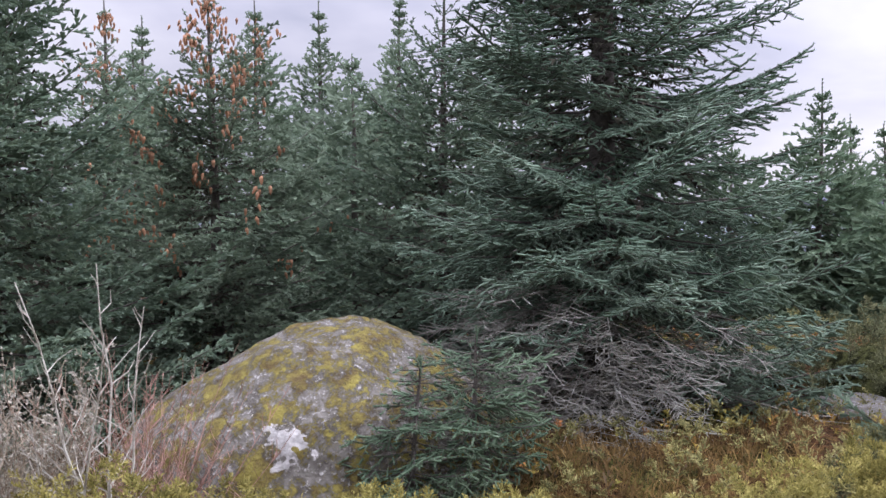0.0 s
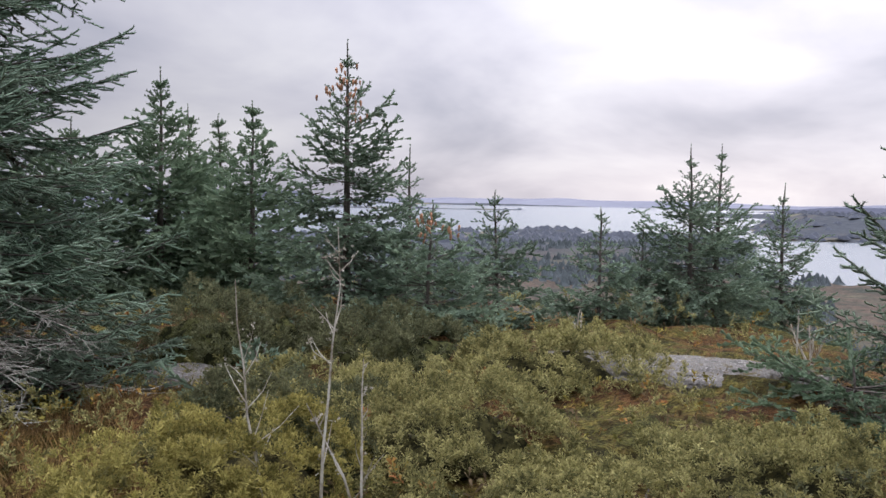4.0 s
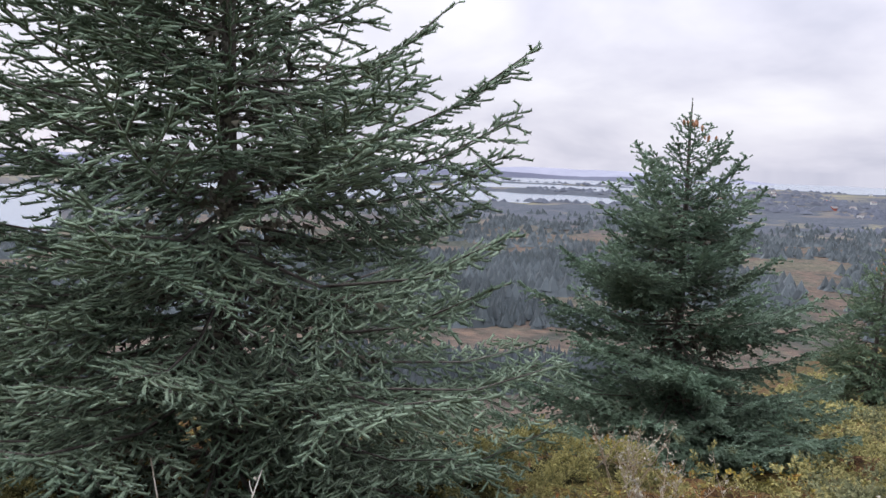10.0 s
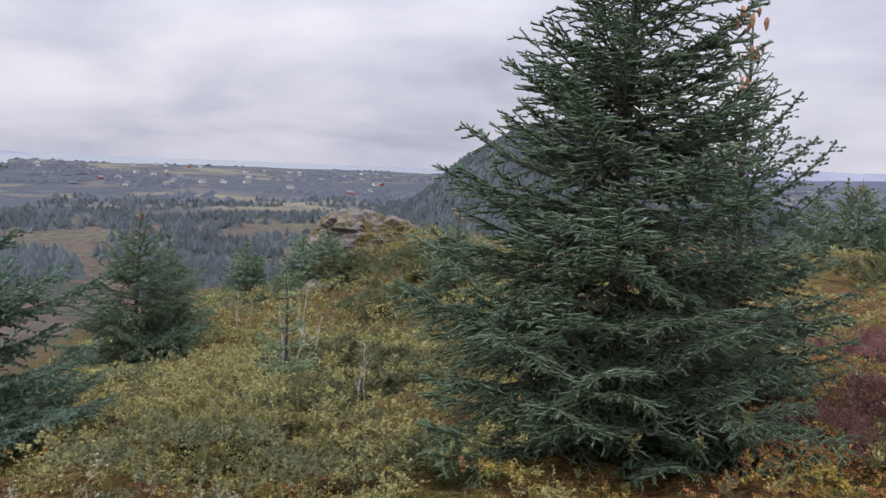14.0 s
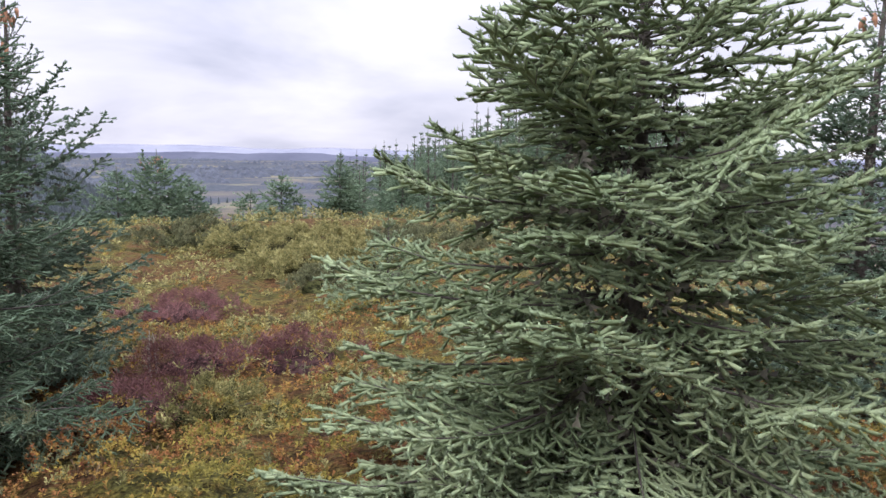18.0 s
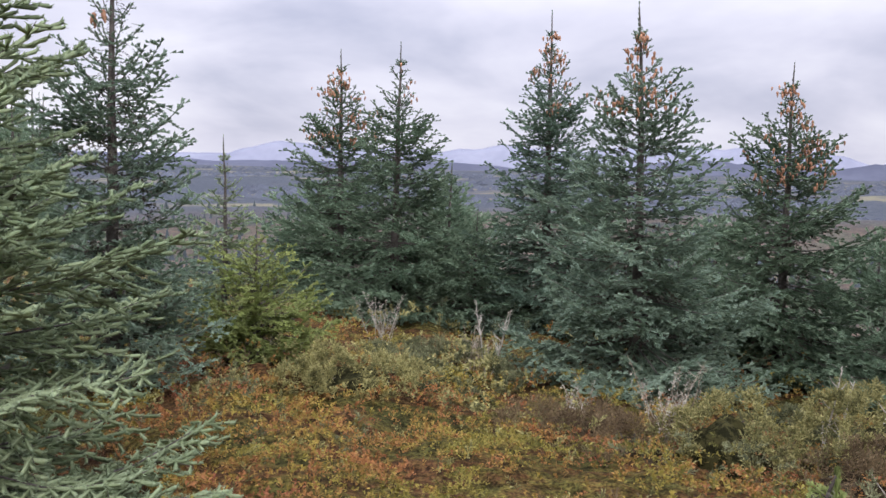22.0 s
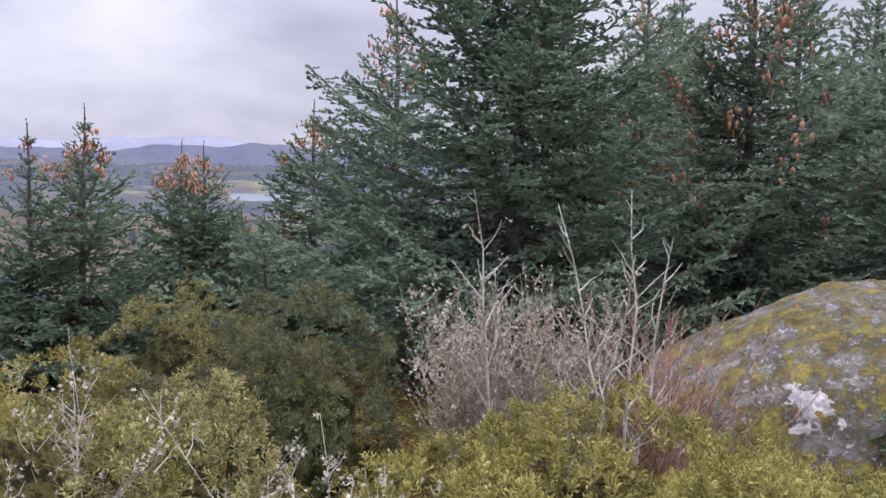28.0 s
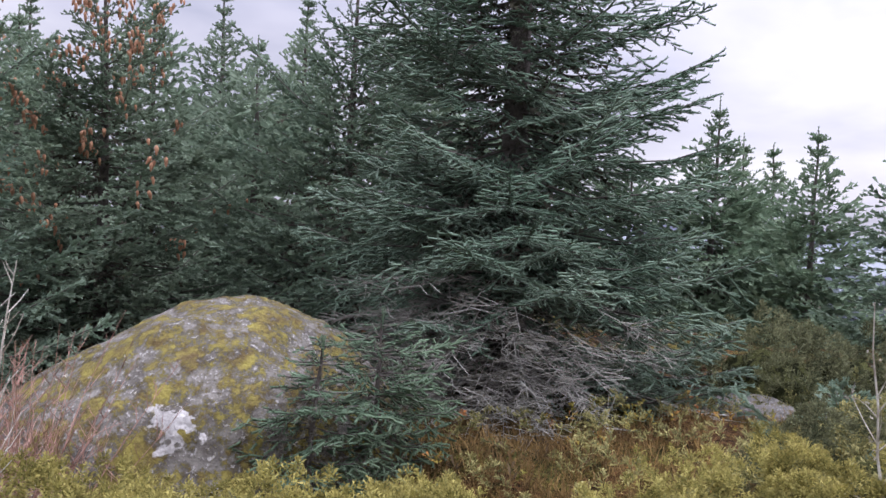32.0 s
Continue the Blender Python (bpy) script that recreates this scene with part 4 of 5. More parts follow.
    sm = 0.10 + 0.90 * (cm + 0.3) / nm[im]
    pm, dm = along(im, sm), heading(im, sm)
    zl = np.linspace(H - lead, H - 0.06, 7)
    pl = np.stack([0 * zl + wob[-1, 0], 0 * zl + wob[-1, 1], zl], 1)
    dl = np.tile(up, (7, 1))
    P = np.concatenate([p3, p4, pm, pl])
    D = np.concatenate([d3, d4, dm, dl])
    ln = np.concatenate([tl * loc[i2][i3] * rng.uniform(0.7, 1.15, len(p3)), tl * loc[i2][i4] * rng.uniform(1.0, 1.25, len(p4)), tl * loc[im] * rng.uniform(1.0, 1.3, len(pm)), np.full(7, 0.10)])
    rs = np.concatenate([loc[i2][i3], loc[i2][i4], loc[im], np.full(7, 0.8)]) ** 0.5
    rd = rs * tr * np.concatenate([rng.uniform(0.85, 1.15, len(P) - 7), np.full(7, 0.45)])
    droop = {5: 0.06, 4: 0.04, 3: 0.06}.get(detail, 0.06) * (1 - np.concatenate([u[i2][i3], u[i2][i4], u[im], np.ones(7)])) ** 1.3
    v, f, which = shoots(P, D, ln, rd, fins, teeth, rng, droop, body)
    crown = part_of("crown", tri_mesh("crown", v, f, (mat, TIPS[mat]), body > 0, which), tree)
    # dead twigs and old needles round the trunk, added to block light inside the crown
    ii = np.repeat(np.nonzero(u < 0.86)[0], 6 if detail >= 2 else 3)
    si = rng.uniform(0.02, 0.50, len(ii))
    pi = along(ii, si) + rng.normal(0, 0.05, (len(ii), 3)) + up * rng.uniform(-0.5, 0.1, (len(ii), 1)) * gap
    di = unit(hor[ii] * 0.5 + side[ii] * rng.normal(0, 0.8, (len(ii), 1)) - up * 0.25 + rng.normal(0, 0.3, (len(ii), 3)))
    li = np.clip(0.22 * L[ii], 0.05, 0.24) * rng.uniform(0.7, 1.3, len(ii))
    part_of("inner_brushwood", tri_mesh("inner_brushwood", *brushes(pi, di, li, li * 0.13, 6, 2, rng), M_CROWN_SHADE), tree, "dead twigs added to darken the inside of the crown", "stuff")
    if dead:
        # flat sprays of bare twigs, placed low on the side that the camera sees
        nb = 90
        hb = rng.uniform(0.10, 1.1, nb)
        pb = math.atan2(-y, -x) + radians(-12) + rng.normal(0, 0.55, nb)
        out = np.stack([np.cos(pb), np.sin(pb), rng.normal(0.0, 0.10, nb)], 1)
        across = np.stack([-np.sin(pb), np.cos(pb), 0 * pb], 1)
        lb = rad * rng.uniform(0.70, 1.0, nb)
        b0 = np.stack([0 * hb, 0 * hb, hb], 1)
        i = rng.integers(0, nb, dead)
        s = rng.uniform(0.35, 1.0, dead)[:, None]
        p = b0[i] + out[i] * lb[i][:, None] * s - up * 0.22 * s ** 2
        d = unit(out[i] * 0.7 + across[i] * rng.choice([-1, 1], (dead, 1)) * rng.uniform(0.4, 1.0, (dead, 1)) + up * rng.normal(-0.05, 0.22, (dead, 1)))
        q = p + d * rng.uniform(0.10, 0.36, (dead, 1)) * (1.25 - 0.6 * s)
        w = p + (q - p) * rng.uniform(0.3, 0.8, (dead, 1))
        e = w + unit(d + rng.normal(0, 0.6, (dead, 3))) * rng.uniform(0.05, 0.14, (dead, 1))
        o = np.ones(dead)
        m1 = b0 + out * lb[:, None] * 0.5 - up * 0.03
        m2 = b0 + out * lb[:, None] - up * 0.22
        v = joined(tubes(p, q, 0.003 * o, 0.0016 * o), tubes(w, e, 0.002 * o, 0.0012 * o), tubes(b0, m1, np.full(nb, 0.007), np.full(nb, 0.005)), tubes(m1, m2, np.full(nb, 0.005), np.full(nb, 0.002)))
        part_of("dead_brushwood", tri_mesh("dead_brushwood", *v, M_TWIG), tree, "bare grey dead twigs under the crown", "stuff")
    if cones:
        hi = np.nonzero((u > cone_from) & (u < 0.95) & (facing > -0.45))[0]
        nc = (cones + 5) // 6
        i = np.repeat(rng.choice(hi, nc), 6)[:cones]
        s = np.clip(np.repeat(rng.uniform(0.72, 1.0, nc), 6)[:cones] + rng.normal(0, 0.09, cones), 0.35, 1.0)
        p = along(i, s) + rng.normal(0, 1, (len(i), 3)) * np.array([0.055, 0.055, 0.035]) - np.array([0, 0, 0.03])
        for q in p:
            c = part_of("cone", CONE, crown)
            c.location, c.rotation_euler = q, (rng.normal(0, 0.15), rng.normal(0, 0.15), 0)
            c.scale = (cone_size * rng.uniform(0.8, 1.2),) * 3
    return tree


BLUE = "blue-green spruce on the heath"
# the large spruces round the standpoint
spruce("large dense blue-green spruce with bare dead twigs beneath, beside the boulder", 1.25, 7.3, 7.3, 1.85, 1, 3, M_DEEPB, dead=2600, thick=1.15, stray=0.06, skirt=-18, lift=40, curl=0.22, power=0.72, sag=0.22, bare=0.02, fill=5, gap=0.28)
spruce("grey-green spruce pressed against a larger spruce", -0.05, 9.2, 4.0, 1.55, 2, 2, M_BLUE, thick=1.0)
spruce("broad blue-green spruce with upswept open boughs and a few cones", 5.17, -1.16, 4.0, 1.95, 3, 5, M_BLUE, cones=24, cone_from=0.6, thick=1.15, lift=38, skirt=-15, curl=0.26, power=0.41, sag=0.22, gap=0.29, stray=0.02, fill=4)
spruce("dense dark blue-green spruce on the slope", 7.63, -6.85, 2.34, 2.0, 4, 2, M_DEEPB, cones=9, cone_from=0.8, lift=42, skirt=-12, curl=0.22, power=0.85, thick=1.5, gap=0.25, fill=4)
spruce("dense blue-grey spruce with a slender open top and a few cones", 0.67, -7.03, 3.95, 1.68, 5, 3, M_EVER, cones=16, cone_from=0.6, thick=1.4, lift=46, skirt=-14, curl=0.2, power=0.60, gap=0.29, fill=5, stray=0.0)
spruce("dark spruce with cones beside a larger spruce", -0.30, -9.3, 3.1, 1.25, 6, 2, M_BLUE, cones=21, cone_from=0.75, lift=55)
spruce("pale green spruce with long fat drooping shoots", -3.14, -3.93, 3.45, 1.75, 7, 4, M_GREEN, cones=9, cone_from=0.6, thick=1.3, lift=40, skirt=-20, curl=0.16, sag=0.16, gap=0.27, fill=4, stray=0.05, power=0.75)
spruce("slender blue-grey spruce with cones behind a pale spruce", -6.63, -5.13, 3.5, 1.05, 8, 2, M_BLUE, cones=12, cone_from=0.75, lift=52)
spruce("big blue-green spruce at the edge of the thicket", -3.54, 6.53, 4.7, 1.95, 9, 2, M_BLUE, thick=1.1, lift=48)
spruce("spruce hung with many orange-brown cones behind the boulder", -2.23, 8.55, 3.75, 1.65, 10, 2, M_DARK, cones=440, cone_from=0.25, lift=40, power=0.9, cone_size=0.78)
spruce("slim open spruce with bare trunk and spreading upper boughs", 7.15, 2.19, 3.1, 1.3, 12, 5, M_BLUE, fatten=1.15, cones=6, cone_from=0.55, thick=0.95, lift=30, skirt=-8, curl=0.34, gap=0.34, bare=0.22, power=0.78, fill=1)
for i, (x, y, top, reach) in enumerate(((-0.24, 4.92, 0.84, 0.38), (0.12, 5.25, 0.94, 0.48))):
    spruce("low spreading spruce with flat layered boughs beside the boulder", x, y, top, reach, 13 + 40 * i, 3, M_EVER, lift=10, skirt=-8, leader=0.02, power=0.2, gap=0.14, curl=0.04, thick=1.5, sag=0.4, stray=0.3)
spruce("small bright yellow-green young spruce", -8.17, -4.52, 0.86, 0.84, 14, 2, M_LIME, lift=35, skirt=5, gap=0.15)
spruce("tiny fresh green spruce seedling in the heath", -3.85, 0.36, 0.38, 0.42, 15, 2, M_LIME, lift=30, skirt=5, gap=0.12, leader=0.12)

# further spruces: x, y, height of the tip, reach of the boughs, cones, needles, label
OTHERS = (
    (-4.08, 10.57, 4.15, 1.1, 60, M_DARK, "dark spruce with brown cones in the thicket"), (-4.97, 14.5, 4.75, 1.0, 0, M_DARK, ""), (-3.02, 14.0, 4.95, 1.15, 30, M_DARK, "dark spruce with brown cones in the thicket"),
    (-2.13, 15.2, 5.15, 1.1, 0, M_DARK, ""), (-0.9, 16.8, 5.7, 1.1, 0, M_DARK, ""), (0.9, 12.6, 4.6, 1.4, 0, M_DARK, ""), (-6.3, 12.3, 4.8, 1.3, 0, M_DARK, ""), (-1.2, 11.6, 3.6, 1.3, 0, M_DARK, ""),
    (2.9, 14.5, 4.2, 1.3, 0, M_EVER, ""), (4.3, 13.2, 2.6, 1.2, 0, M_EVER, ""),
    (5.64, 13.2, 3.45, 1.1, 0, M_EVER, ""), (6.47, 13.93, 3.0, 0.85, 0, M_EVER, ""), (7.41, 14.58, 2.95, 0.8, 0, M_EVER, ""), (6.42, 11.71, 2.9, 0.95, 0, M_EVER, ""),
    (5.63, 8.07, 3.25, 0.95, 24, M_BLUE, "slender spruce with a few cones at the clearing's edge"), (7.11, 8.82, 2.2, 0.6, 0, M_BLUE, ""), (5.88, 6.97, 1.5, 0.85, 15, M_BLUE, "stunted spruce with a bare broken leader"),
    (7.61, 7.67, 1.65, 0.75, 0, M_BLUE, ""), (9.23, 7.38, 1.45, 0.65, 0, M_BLUE, ""), (10.79, 7.81, 1.15, 0.7, 0, M_BLUE, ""), (11.17, 7.24, 2.35, 0.95, 0, M_BLUE, ""), (12.65, 7.71, 2.45, 0.95, 0, M_BLUE, ""),
    (14.48, 7.5, 1.85, 0.95, 0, M_BLUE, ""), (13.09, 2.13, 2.12, 1.0, 0, M_BLUE, ""), (3.2, 5.6, 0.5, 0.6, 0, M_BLUE, "low stunted spruce among juniper"),
    (11.96, -16.35, 0.25, 1.5, 12, M_EVER, "small dense spruce on the slope"), (12.1, -17.8, -0.4, 1.1, 0, M_EVER, "small dense spruce on the slope"), (15.81, -28.11, -1.7, 1.1, 0, M_EVER, "small dense spruce on the slope"),
    (12.2, -27.4, -1.0, 1.3, 0, M_EVER, "small dense spruce on the slope"), (13.4, -27.9, -1.3, 1.1, 0, M_EVER, "small dense spruce on the slope"), (5.49, -19.7, 0.56, 1.0, 12, M_EVER, "brown-topped small spruce on the ridge"),
    (6.0, -12.0, -0.1, 0.5, 0, M_GREEN, "thin young spruce on the slope"),
    (-5.27, -32.0, 1.5, 1.5, 30, M_EVER, "spruce on the crest of the heath"), (-4.1, -33.0, 0.9, 1.3, 0, M_EVER, "spruce on the crest of the heath"), (-6.6, -33.0, 0.6, 1.2, 0, M_EVER, "spruce on the crest of the heath"), (-10.16, -32.9, 0.75, 1.1, 0, M_EVER, "spruce on the crest of the heath"),
    (-12.65, -33.1, 1.6, 1.2, 0, M_EVER, "spruce on the crest of the heath"), (-15.39, -33.0, 1.0, 1.2, 0, M_EVER, "spruce on the crest of the heath"), (-8.71, -32.3, 0.1, 0.9, 0, M_EVER, "spruce on the crest of the heath"),
    (-5.05, -11.35, 0.74, 0.75, 0, M_GREEN, "small green spruce on the heath"), (-12.26, -7.42, 1.86, 0.6, 0, M_GREEN, "thin young spruce with a long bare leader"),
    (-9.6, -7.3, 0.9, 0.9, 0, M_EVER, ""), (-14.02, -6.16, 3.4, 1.35, 110, M_EVER, "blue-green spruce with a cone-laden crown"), (-12.94, -4.77, 3.35, 1.2, 12, M_EVER, ""), (-15.4, -4.6, 1.5, 1.0, 0, M_EVER, ""),
    (-14.03, -2.53, 3.95, 1.35, 80, M_DEEPB, "blue-green spruce with a cone-laden crown"), (-10.32, -0.79, 3.35, 1.35, 75, M_BLUE, "pale blue-green spruce with cones near its tip"),
    (-12.31, 0.95, 2.9, 1.4, 130, M_EVER, "dark spruce with a broad cone-laden top"), (-11.39, 3.20, 3.6, 1.6, 95, M_EVER, "tall blue-green spruce with spreading boughs and cones"),
    (-9.18, 6.26, 2.05, 1.15, 66, M_EVER, "twin-topped dark spruce with brown cones"), (-9.83, 6.0, 1.85, 0.8, 15, M_EVER, "twin-topped dark spruce with brown cones"), (-9.8, 8.22, 1.70, 1.1, 75, M_EVER, "dark spruce covered in brown cones"),
    (-10.0, 8.8, 1.68, 1.0, 60, M_EVER, "dark spruce covered in brown cones"), (-11.2, 5.18, 0.6, 0.65, 12, M_EVER, ""), (-11.78, 6.25, 0.72, 0.7, 12, M_EVER, ""), (-10.34, 9.84, 0.72, 0.65, 18, M_EVER, ""),
    (-8.27, 9.23, 2.3, 1.1, 72, M_EVER, "dark spruce covered in brown cones"), (-6.2, 8.36, 3.55, 1.15, 90, M_BLUE, "blue-green spruce with a cone-laden crown"), (-4.2, 11.9, 3.8, 1.2, 0, M_DARK, ""),
    (-6.9, 7.0, 0.9, 0.9, 0, M_BLUE, ""), (-17.5, -5.2, 1.0, 1.5, 0, M_EVER, ""), (-17.8, -2.2, 0.9, 1.6, 0, M_EVER, ""), (-16.5, 0.2, 0.8, 1.5, 0, M_EVER, ""), (-15.2, 2.6, 0.6, 1.5, 0, M_EVER, ""), (-14.4, 4.6, 0.4, 1.3, 0, M_EVER, ""), (-17.0, -7.8, 1.2, 1.5, 0, M_EVER, ""),
    (-12.6, -0.4, 0.5, 1.1, 0, M_EVER, ""), (-13.6, -3.6, 0.8, 1.1, 0, M_EVER, ""), (-10.6, 2.0, 0.2, 0.8, 0, M_EVER, ""))
for i, (x, y, top, reach, cones, mat, label) in enumerate(OTHERS):
    far = math.hypot(x, y)
    spruce(label or BLUE, x, y, top, reach * (1.12 if far < 24 else 1.0), 100 + i, 0 if far > 24 or (y > 11 and far > 11.5) or x < -15 else 1, mat, cones=int(cones * 1.7), lift=46, skirt=-13, curl=0.28, leader=0.085, gap=0.27, power=0.92, stray=0.07, thick=1.12, cone_size=0.8, cone_from=0.66 if cones < 100 else 0.58)

# the spruces along the ridge: three grown ones, repeated in other sizes and turns
RIDGE = "dark spruce in the row along the ridge"
ridge_rng = random.Random(77)
protos = [spruce(RIDGE, x, y, top, 1.5, 700 + i, 0, M_EVER, lift=44, power=0.95, thick=0.7, gap=0.7, fill=1, leader=0.03, group="spruces along the ridge")
          for i, (x, y, top) in enumerate(((-26.5, -49.0, 2.6), (-31.0, -48.5, 3.4), (-36.0, -46.0, 3.8)))]
for i in range(96):
    az = 201.5 + 27 * (i / 96) + ridge_rng.uniform(-0.5, 0.5)
    d = ridge_rng.uniform(50, 74)
    x, y, z = spot(az, d)
    src = ridge_rng.choice(protos)
    tall = max(z + 2.2, np.interp(az, [201, 206, 212, 228], [1.0, 2.8, 5.2, 6.0]) * d / 60 * ridge_rng.uniform(0.7, 1.1)) - z
    k = tall / max(v.co.z for v in src.children[0].data.vertices)
    one = copy_thing(src, pose(x, y, z - 0.05, 0, 0, ridge_rng.uniform(0, 360)))
    one.scale = (1.15 * k ** 0.8, 1.15 * k ** 0.8, k)


# ---- rocks ----
def rock(name, label, az, d, size, mat, seed, rough=0.12, sub=5, sink=0.25, flat=0.0, slump=0.0):
    x, y, z = spot(az, d)
    bm = bmesh.new()
    bmesh.ops.create_icosphere(bm, subdivisions=sub, radius=1.0)
    for v in bm.verts:
        c = v.co.copy()
        q = noise.fractal(c * 1.1 + Vector((seed, 0, 0)), 1.0, 2.0, 5) * rough + noise.fractal(c * 5 + Vector((0, seed, 0)), 1.0, 2.0, 4) * rough * 0.22 + noise.fractal(c * 17 + Vector((0, 0, seed)), 0.8, 2.0, 3) * rough * 0.10
        if flat:
            q += noise.cell(c * 2.2 + Vector((seed, seed, 0))) * flat
        v.co = c * (1 + q)
        v.co.z *= 1 - slump * min(1.0, v.co.x ** 2) * (1.0 if v.co.x < 0 else 0.25)
        v.co = Vector((v.co.x * size[0] * (1 + slump * (0.55 if v.co.x < 0 else -0.3)), v.co.y * size[1], v.co.z * size[2]))
    me = bpy.data.meshes.new(name)
    bm.to_mesh(me)
    bm.free()
    me.polygons.foreach_set("use_smooth", np.full(len(me.polygons), not flat))
    me.materials.append(mat)
    ob = new(name, me)
    ob.location = (x, y, z - sink * size[2])
    ob.rotation_euler = (0, 0, -radians(az))
    return tagged(ob, label, "rock")


rock("boulder", "large rounded grey boulder with yellow moss and pale lichen", 353.3, 5.8, (1.24, 1.0, 1.06), M_ROCK, 3, 0.09, sub=6, sink=0.08, slump=0.37)
rock("rock_slab", "flat pale lichen-covered rock slab in juniper", 55.0, 7.4, (1.25, 0.50, 0.12), M_SLAB, 5, 0.22, sink=-0.35)
rock("rock_slab", "small flat grey rock with orange grass", 24.6, 7.3, (0.34, 0.30, 0.12), M_SLAB, 8, 0.15, sink=-0.3)
rock("crag", "craggy grey-brown rock outcrop on the ridge", 158.2, 37.5, (2.4, 1.8, 1.35), M_CRAG, 9, 0.22, sink=-0.35, flat=0.12)
rock("crag", "dark low part of the rock outcrop", 156.2, 36.5, (1.2, 1.2, 1.2), M_CRAG, 19, 0.22, sink=-0.25, flat=0.12)
rock("rock", "small dark rock on the slope", 155.4, 29.0, (0.6, 0.5, 0.5), M_CRAG, 12, 0.2, sink=0.1)
rock("rock", "pale lichen-covered stone in the moss", 187.5, 4.6, (0.26, 0.20, 0.12), M_SLAB, 15, 0.2, sink=-0.55)


# ---- low growth ----
def fronds(start, axis, size, per, tl, rng, wide=62):
    """Branchlets that carry short shoots all round: the shoots' places, headings and lengths, and the branchlet of each."""
    m = len(start)
    i = np.repeat(np.arange(m), per)
    t = np.tile((np.arange(per) + 0.5) / per, m) * rng.uniform(0.85, 1.0, m * per)
    ref = np.where(np.abs(axis[:, 2:3]) > 0.9, np.array([[1.0, 0, 0]]), np.array([[0, 0, 1.0]]))
    s = unit(np.cross(axis, ref))
    w = np.cross(s, axis)
    a = np.tile(np.arange(per) * 2.4, m) + np.repeat(rng.uniform(0, 6.28, m), per) + rng.normal(0, 0.3, m * per)
    out = np.cos(a)[:, None] * s[i] + np.sin(a)[:, None] * w[i]
    open_ = np.radians(wide - 0.74 * wide * t)[:, None]
    p = start[i] + axis[i] * (size[i] * t)[:, None] - np.array([0, 0, 0.18]) * (size[i] * t * t)[:, None]
    d = unit(np.cos(open_) * axis[i] + np.sin(open_) * out + np.array([0, 0, 0.12]))
    return p, d, tl * (1.15 - 0.4 * t) * rng.uniform(0.75, 1.25, m * per), i


def juniper(label, az, d, half, high, seed, mat=None, per=12, tl=0.085, tr=0.017, spiky=0.25, stems=10, name="juniper_bush", tuft=0.075, upright=0.3):
    """A juniper: overlapping lobes of short needled shoots over woody stems."""
    rng = np.random.default_rng(seed)
    x, y, z = spot(az, d)
    bush = new(name)
    bush.location = (x, y, z - 0.03)
    tagged(bush, label, name.split("_")[0], name.replace("_", " ") + "es on the heath")
    mat_like = high < 0.62 * half

    def dirs(n):
        a = rng.uniform(0, 2 * math.pi, n)
        q = np.sqrt(rng.uniform(0, 0.98, n)) if high < 0.8 * half else np.sqrt(1 - rng.uniform(0.02, 1, n) ** 2)
        return np.stack([q * np.cos(a), q * np.sin(a), np.sqrt(1 - q * q)], 1)

    def skin(g):
        w = 0.62 + 0.75 * fbm(g[:, 0] * 2.4 + seed, g[:, 1] * 2.4 + 7, 4, seed)
        p = g * np.array([half, half, high]) * w[:, None]
        if mat_like:
            p[:, 2] *= 0.55 + 0.95 * fbm(p[:, 0] / 0.17 + seed, p[:, 1] / 0.17, 2, seed + 3)
        return p

    area = 3.0 * half * (half + high)
    nf = int(np.clip(area / (0.33 * tuft ** 2), 30, 1900))
    g = dirs(nf)
    cc = skin(g)
    n = unit(g / np.array([half, half, high]))
    # sprays stand in lumps, with dark hollows between
    lump = fbm((cc[:, 0] + 0.6 * cc[:, 2]) / (2.1 * tuft) + seed, (cc[:, 1] - 0.5 * cc[:, 2]) / (2.1 * tuft), 2, seed + 3) / 0.75
    keep = lump > rng.uniform(0.42, 0.54, nf)
    g, cc, n, lump = g[keep], cc[keep], n[keep], lump[keep]
    nf = len(g)
    cc = cc + n * (tuft * 4.4 * (lump - 0.58))[:, None]
    spread = rng.normal(0, 1, (nf, 3)) * np.array([1, 1, 0.25])
    axis = unit(n * (0.5 + upright) + unit(spread) * 0.8 + np.array([0, 0, 0.30 + 0.5 * upright]))
    size = tuft * rng.uniform(0.6, 1.2, nf) * (1 + spiky * (rng.random(nf) > 0.88) * 3)
    start = cc - axis * (size * rng.uniform(0.35, 1.0, nf))[:, None]
    start[:, 2] = np.maximum(start[:, 2], 0.015)
    p, d3, ln, own = fronds(start, axis, size, per, tl, rng, 80)
    v, f, which = shoots(p, d3, ln, tr * rng.uniform(0.8, 1.2, len(p)), 1, 2, rng, 0.05)
    part_of("foliage", tri_mesh("foliage", v, f, (mat or M_JUN, TIPS.get(mat, mat)), False, which), bush)
    # inner mound, coloured dark in place of the shade between the shoots
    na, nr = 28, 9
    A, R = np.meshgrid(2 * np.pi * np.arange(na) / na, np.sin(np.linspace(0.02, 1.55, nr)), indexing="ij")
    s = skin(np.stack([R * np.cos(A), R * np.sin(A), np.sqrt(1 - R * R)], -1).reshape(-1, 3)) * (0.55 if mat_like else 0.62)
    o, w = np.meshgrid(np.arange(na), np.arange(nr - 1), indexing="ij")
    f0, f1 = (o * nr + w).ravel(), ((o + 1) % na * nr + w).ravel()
    part_of("inner_foliage", tri_mesh("inner_foliage", s, np.concatenate([np.stack([f0, f0 + 1, f1], 1), np.stack([f1, f0 + 1, f1 + 1], 1)]), SHADE_CORES.get(mat, mat), True), bush)
    b = np.stack([rng.normal(0, 0.12 * half, stems), rng.normal(0, 0.12 * half, stems), 0 * np.zeros(stems)], 1)
    e = cc[rng.integers(0, nf, stems)] * 0.62
